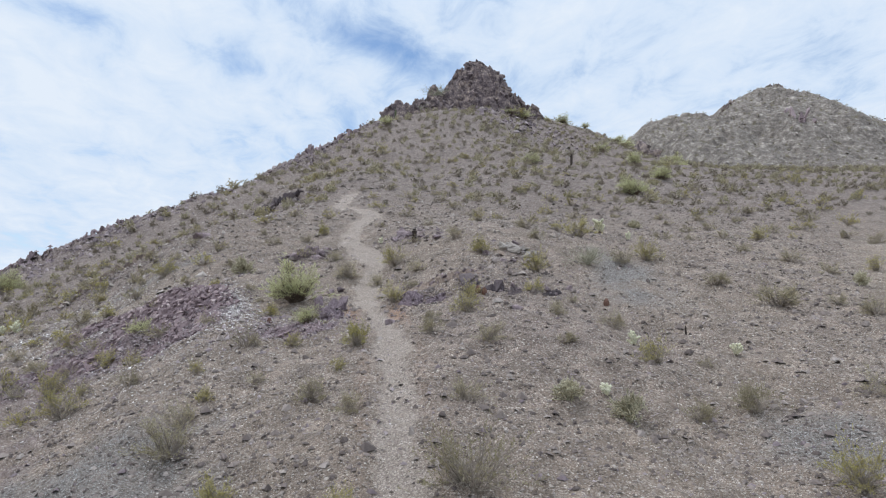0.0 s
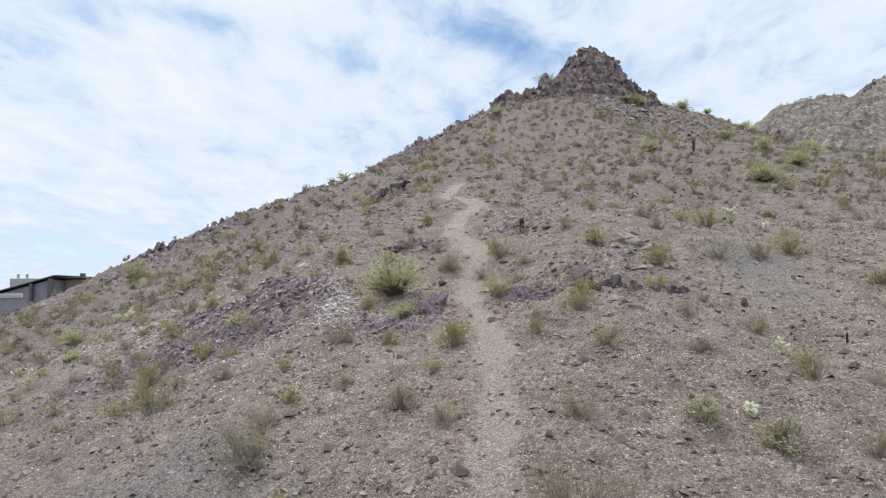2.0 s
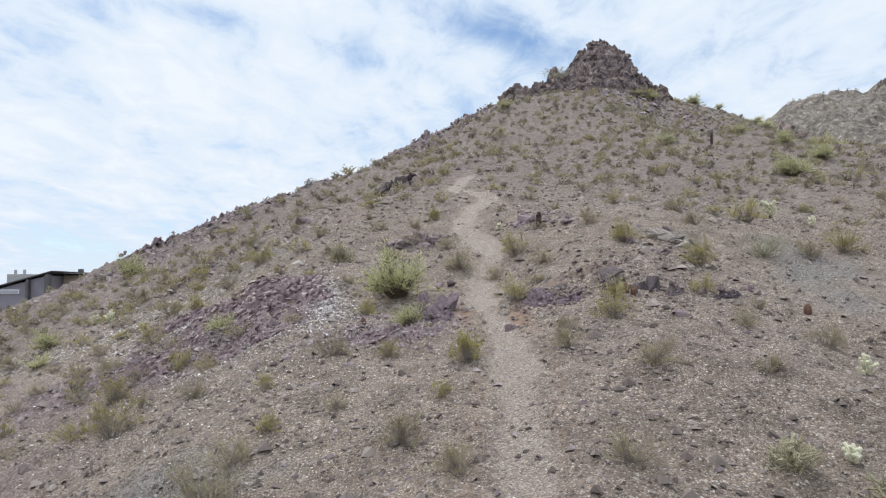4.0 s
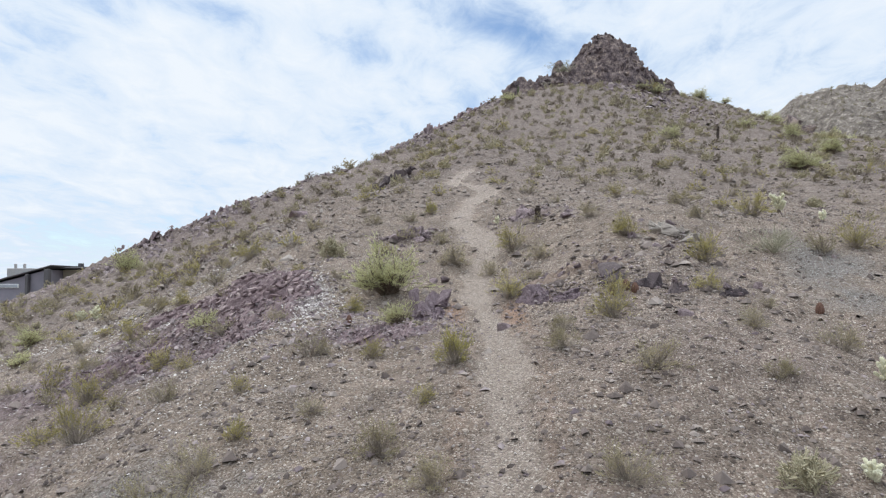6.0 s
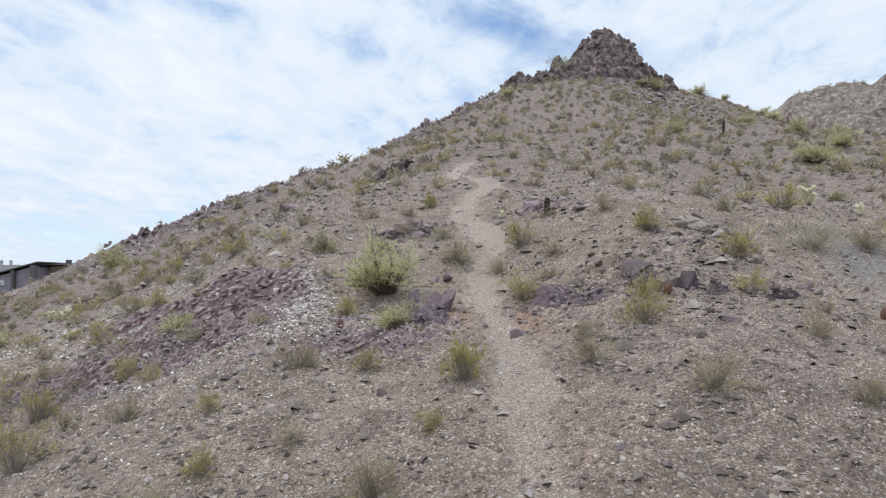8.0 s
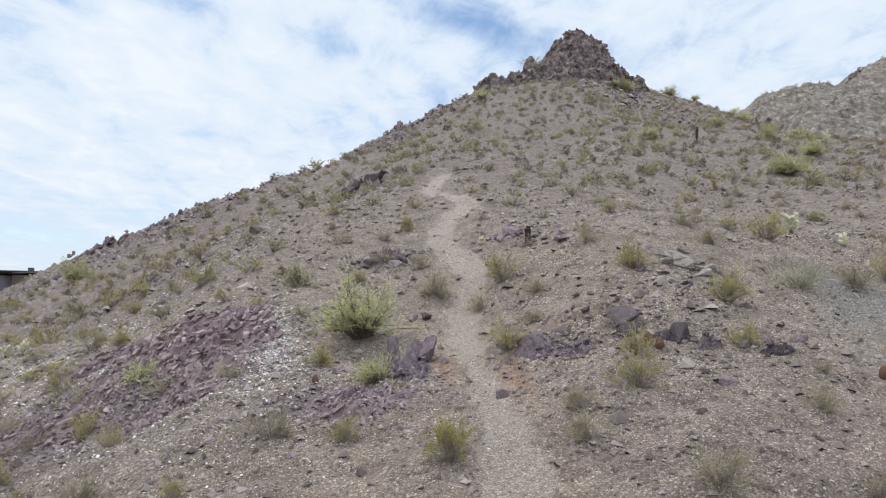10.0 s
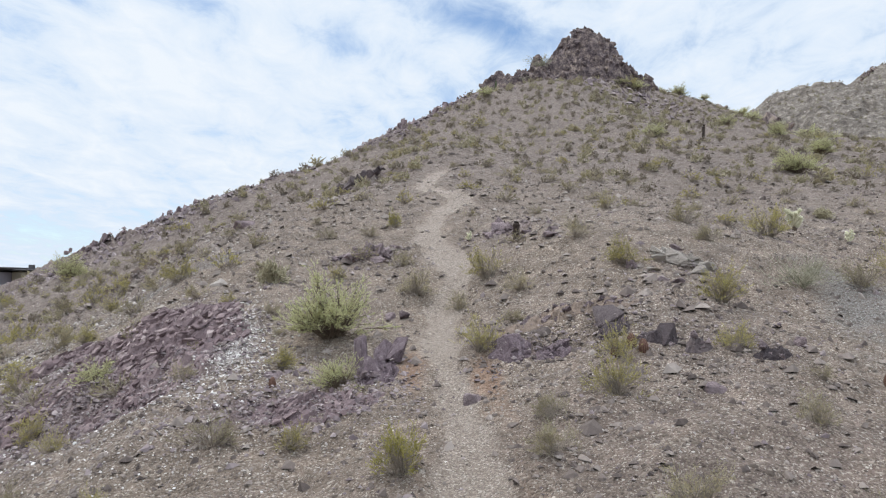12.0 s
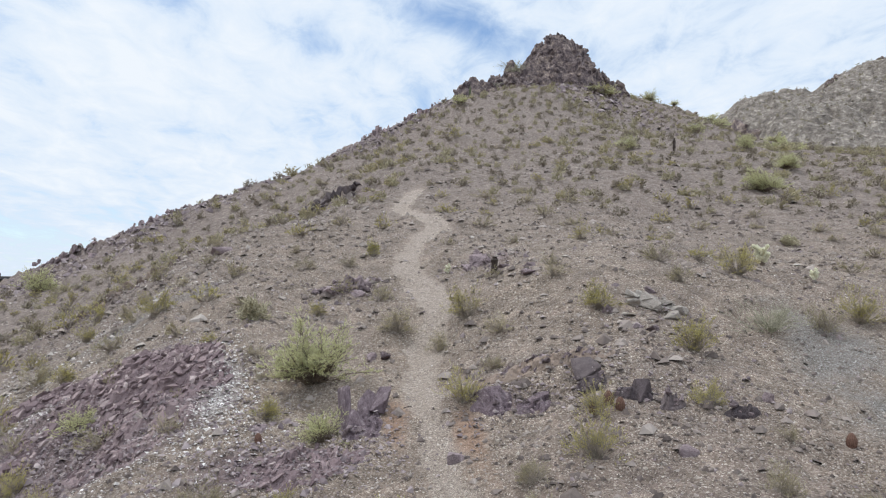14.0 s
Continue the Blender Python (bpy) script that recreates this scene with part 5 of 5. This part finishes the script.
distant_bushes("far_dry_bushes", "dull brown scrub dotting the upper slope", 2.1, 301, 27, 138, MAT_BRUSH, 0.38, 0.82, 90)
distant_bushes("far_olive_bushes", "olive-brown scrub dotting the upper slope", 2.3, 304, 29, 138, MAT_SCRUB, 0.42, 0.95, 90)
distant_bushes("far_green_bushes", "yellow-green scrub dotting the upper slope", 7.5, 303, 34, 138, MAT_DULL, 0.6, 1.25, 110)
distant_bushes("hill_bushes", "scrub on the second hill", 2.6, 305, 135, 214, MAT_SCRUB, 0.6, 1.3, 40)


# cacti
def fuzzy_arm(verts, faces, sv, sf, base, d, length, r, rng):
    """A blunt joint with a coat of straw spines."""
    path = [base, base + d * length * 0.12, base + d * length * 0.55, base + d * length * 0.9, base + d * length]
    tube(verts, faces, path, (r * 0.45, r * 0.9, r, r * 0.8, r * 0.15), 7)
    side = d.orthogonal().normalized()
    for _ in range(70):
        a, t = rng.uniform(0, 6.283), rng.uniform(0.05, 1.0)
        q = Matrix.Rotation(a, 3, d) @ side
        p = base + d * length * t + q * r * (0.95 if t < 0.9 else 0.5)
        w = (q + d * rng.uniform(-0.2, 0.7)).normalized()
        leaf(sv, sf, p, w, r * rng.uniform(0.5, 0.9), r * 0.07, rng)


def teddy(seed):
    rng = random.Random(seed)
    av, af, sv, sf, tv, tf = [], [], [], [], [], []
    tube(tv, tf, [Vector((0, 0, -0.08)), Vector((0.02, 0, 0.25)), Vector((0, 0.02, 0.5))], (0.085, 0.08, 0.06), 7)
    for i in range(13):
        a = i * 2.4 + rng.uniform(-0.3, 0.3)
        d = Vector((math.cos(a) * 0.7, math.sin(a) * 0.7, rng.uniform(0.25, 1.3))).normalized()
        b = Vector((0, 0, 0.14 + 0.43 * (i / 12) + rng.uniform(-0.04, 0.04)))
        length = rng.uniform(0.20, 0.33)
        fuzzy_arm(av, af, sv, sf, b, d, length, 0.085, rng)
        if rng.random() < 0.65:
            d2 = (d + Vector((rng.gauss(0, 0.4), rng.gauss(0, 0.4), 0.5))).normalized()
            fuzzy_arm(av, af, sv, sf, b + d * length * 0.85, d2, rng.uniform(0.16, 0.26), 0.07, rng)
    return list_mesh("trunk", tv, tf, MAT_STEM), list_mesh("fuzzy_crown", av, af, MAT_SPINE), list_mesh("spine_coat", sv, sf, MAT_SPINE)


def buckhorn(seed):
    rng = random.Random(seed)
    av, af, sv, sf = [], [], [], []

    def grow(p, d, depth):
        length = rng.uniform(0.10, 0.19)
        q = p + d * length
        tube(av, af, [p, p.lerp(q, 0.5), q], (0.012, 0.017, 0.010), 4)
        side = d.orthogonal().normalized()
        for _ in range(14):
            w = Matrix.Rotation(rng.uniform(0, 6.283), 3, d) @ side
            leaf(sv, sf, p.lerp(q, rng.random()) + w * 0.012, (w + d * 0.4).normalized(), 0.034, 0.0035, rng)
        if depth:
            for _ in range(rng.choice((1, 2, 2, 3))):
                turn = Vector((rng.gauss(0, 0.75), rng.gauss(0, 0.75), rng.gauss(0.15, 0.6)))
                grow(q, (d + turn).normalized(), depth - 1)

    for i in range(15):
        a = i * 2.4
        grow(Vector((rng.gauss(0, 0.07), rng.gauss(0, 0.07), -0.04)), Vector((math.cos(a) * 0.6, math.sin(a) * 0.6, rng.uniform(0.5, 1.9))).normalized(), 4)
    return list_mesh("jointed_stem", av, af, MAT_BUCK), list_mesh("spine_coat", sv, sf, MAT_THORN)


def parts_of(name, pieces, label, category, group=""):
    root = tagged(new(name), label, category, group)
    for me in pieces:
        ob = new(me.name.split(".")[0], me)
        ob.parent = root
    return root


def stand(ob, x, y, w, h, turn):
    ob.matrix_basis = Matrix.Translation(place(x, y, 0.02)) @ pose(0, 0, 0, 0, 0, turn) @ Matrix.Diagonal((w, w, h, 1))


_models = [teddy(3), teddy(8)]
for i, (x, y, h) in enumerate(TEDDY):
    stand(parts_of("teddy_bear_cholla", _models[i % 2], "pale straw-coloured spiny cholla cactus on a dark trunk", "cactus", "cholla cacti"), x, y, h * 1.05, h, 70 * i)
_models = [buckhorn(4), buckhorn(9)]
for i, (x, y, h) in enumerate(BUCKHORN):
    stand(parts_of("buckhorn_cholla", _models[i % 2], "olive branching cholla cactus with thin jointed stems", "cactus", "cholla cacti"), x, y, h * 0.85, h, 50 * i)


def barrel_mesh(name, mat, ribs=14, rings=9):
    v, f = [], []
    for k in range(rings + 1):
        t = k / rings
        r = 0.5 * math.sin(math.pi * (0.14 + 0.82 * t)) ** 0.7 + 0.04
        for s in range(ribs * 2):
            a = math.pi * s / ribs
            q = r * (1.0 if s % 2 == 0 else 0.84)
            v.append(Vector((q * math.cos(a), q * math.sin(a), t - 0.05)))
    n = ribs * 2
    for k in range(rings):
        for s in range(n):
            f.append((k * n + s, k * n + (s + 1) % n, (k + 1) * n + (s + 1) % n, (k + 1) * n + s))
    f.append(tuple(range(rings * n, rings * n + n)))
    return list_mesh(name, v, f, mat)


_barrel = barrel_mesh("barrel_cactus", MAT_BARREL)
for i, (x, y, h) in enumerate(BARREL + [(3.2, 11.35, 0.22), (2.95, 11.2, 0.18), (3.3, 11.15, 0.2)]):
    h = min(h, 0.2) if x > 4 else h
    ob = tagged(new("barrel_cactus", _barrel), "small reddish-brown ribbed barrel cactus", "cactus", "barrel cacti")
    stand(ob, x, y, h * 0.6, h, 33 * i)


def column_cactus(x, y, h, w, mat, label, name):
    v, f = [], []
    tube(v, f, [Vector((0, 0, -0.1)), Vector((0.01, 0, h * 0.3)), Vector((0, 0, h * 0.8)), Vector((0, 0, h * 0.96)), Vector((0, 0, h))], (w * 0.8, w, w, w * 0.75, w * 0.2), 12)
    ob = tagged(new(name, list_mesh(name, v, f, mat)), label, "cactus")
    ob.matrix_world = Matrix.Translation(place(x, y, 0.02)) @ pose(0, 0, 0, 0, 3, 0)


column_cactus(19.8, 50.2, 0.97, 0.11, MAT_DEAD, "dark dead cactus stump standing on the slope", "cactus_stump")
column_cactus(6.9, 8.7, 0.20, 0.022, MAT_DEAD, "short dark dead cactus stub among grey stones", "cactus_stump")
column_cactus(2.5, 18.0, 0.42, 0.085, MAT_DEAD, "dark brown dead cactus column among the rocks", "cactus_stump")
column_cactus(8.9, 92.5, 2.1, 0.16, MAT_SAGUARO, "young saguaro beside the hilltop crag", "saguaro")


# ---- house behind the ridge ----
def box(name, x0, x1, y0, y1, z0, z1, mat, parent, rise=0.0, label=""):
    """A box whose top may climb along x, with softened edges."""
    bm = bmesh.new()
    bmesh.ops.create_cube(bm, size=1.0)
    for v in bm.verts:
        right, up = v.co.x > 0, v.co.z > 0
        v.co = Vector((x1 if right else x0, y1 if v.co.y > 0 else y0, (z1 if up else z0) + (rise if right else 0.0) * (1 if (up or mat is MAT_ROOF) else 0)))
    bmesh.ops.bevel(bm, geom=bm.edges[:], offset=0.03, segments=1, affect="EDGES")
    me = bpy.data.meshes.new(name)
    bm.to_mesh(me)
    bm.free()
    me.materials.append(mat)
    ob = new(name, me)
    ob.parent = parent
    return tagged(ob, label) if label else ob


house = tagged(new("house"), "modern dark grey house with shed roofs behind the ridge", "house")
house.location = (-1.6, 0, 0)
box("wall", -46.0, -35.5, 61.5, 72, -10, 2.35, MAT_WALL, house, 2.9, "dark grey stucco wall")
box("roof", -46.4, -34.9, 61.15, 72.6, 2.42, 2.54, MAT_ROOF, house, 3.15, "dark metal shed roof")
box("wall", -60.0, -46.1, 62.5, 74, -10, 3.6, MAT_WALL, house, 0, "dark grey stucco wall")
box("wall", -35.45, -32.9, 64.0, 71, -10, 5.3, MAT_TANWALL, house, 0, "tan stucco wall")
box("roof", -35.6, -32.3, 63.2, 71.6, 5.4, 5.52, MAT_ROOF, house, 0, "thin flat roof slab")
box("parapet", -42.2, -39.8, 66.0, 70, 3.9, 5.5, MAT_FLAT, house, 0, "grey parapet on the roof")
for _x in (-41.7, -40.8):
    box("chimney_pipe", _x, _x + 0.22, 66.3, 66.5, 5.5, 5.95, MAT_FLAT, house)
_w = box("window", -40.6, -38.0, 61.38, 61.6, 3.55, 3.95, MAT_FRAME, house, 0, "white framed strip window")
box("pane", -40.5, -38.1, 61.34, 61.39, 3.62, 3.88, MAT_GLASS, _w)
box("pillar", -37.2, -36.95, 61.0, 61.45, -10, 4.85, MAT_ROOF, house, 0, "dark narrow pillar")
box("pillar", -35.45, -35.0, 60.95, 61.4, -10, 5.3, MAT_ROOF, house, 0, "dark corner pillar")
box("roof_vent", -34.6, -34.2, 65, 65.4, 5.52, 5.95, MAT_ROOF, house)
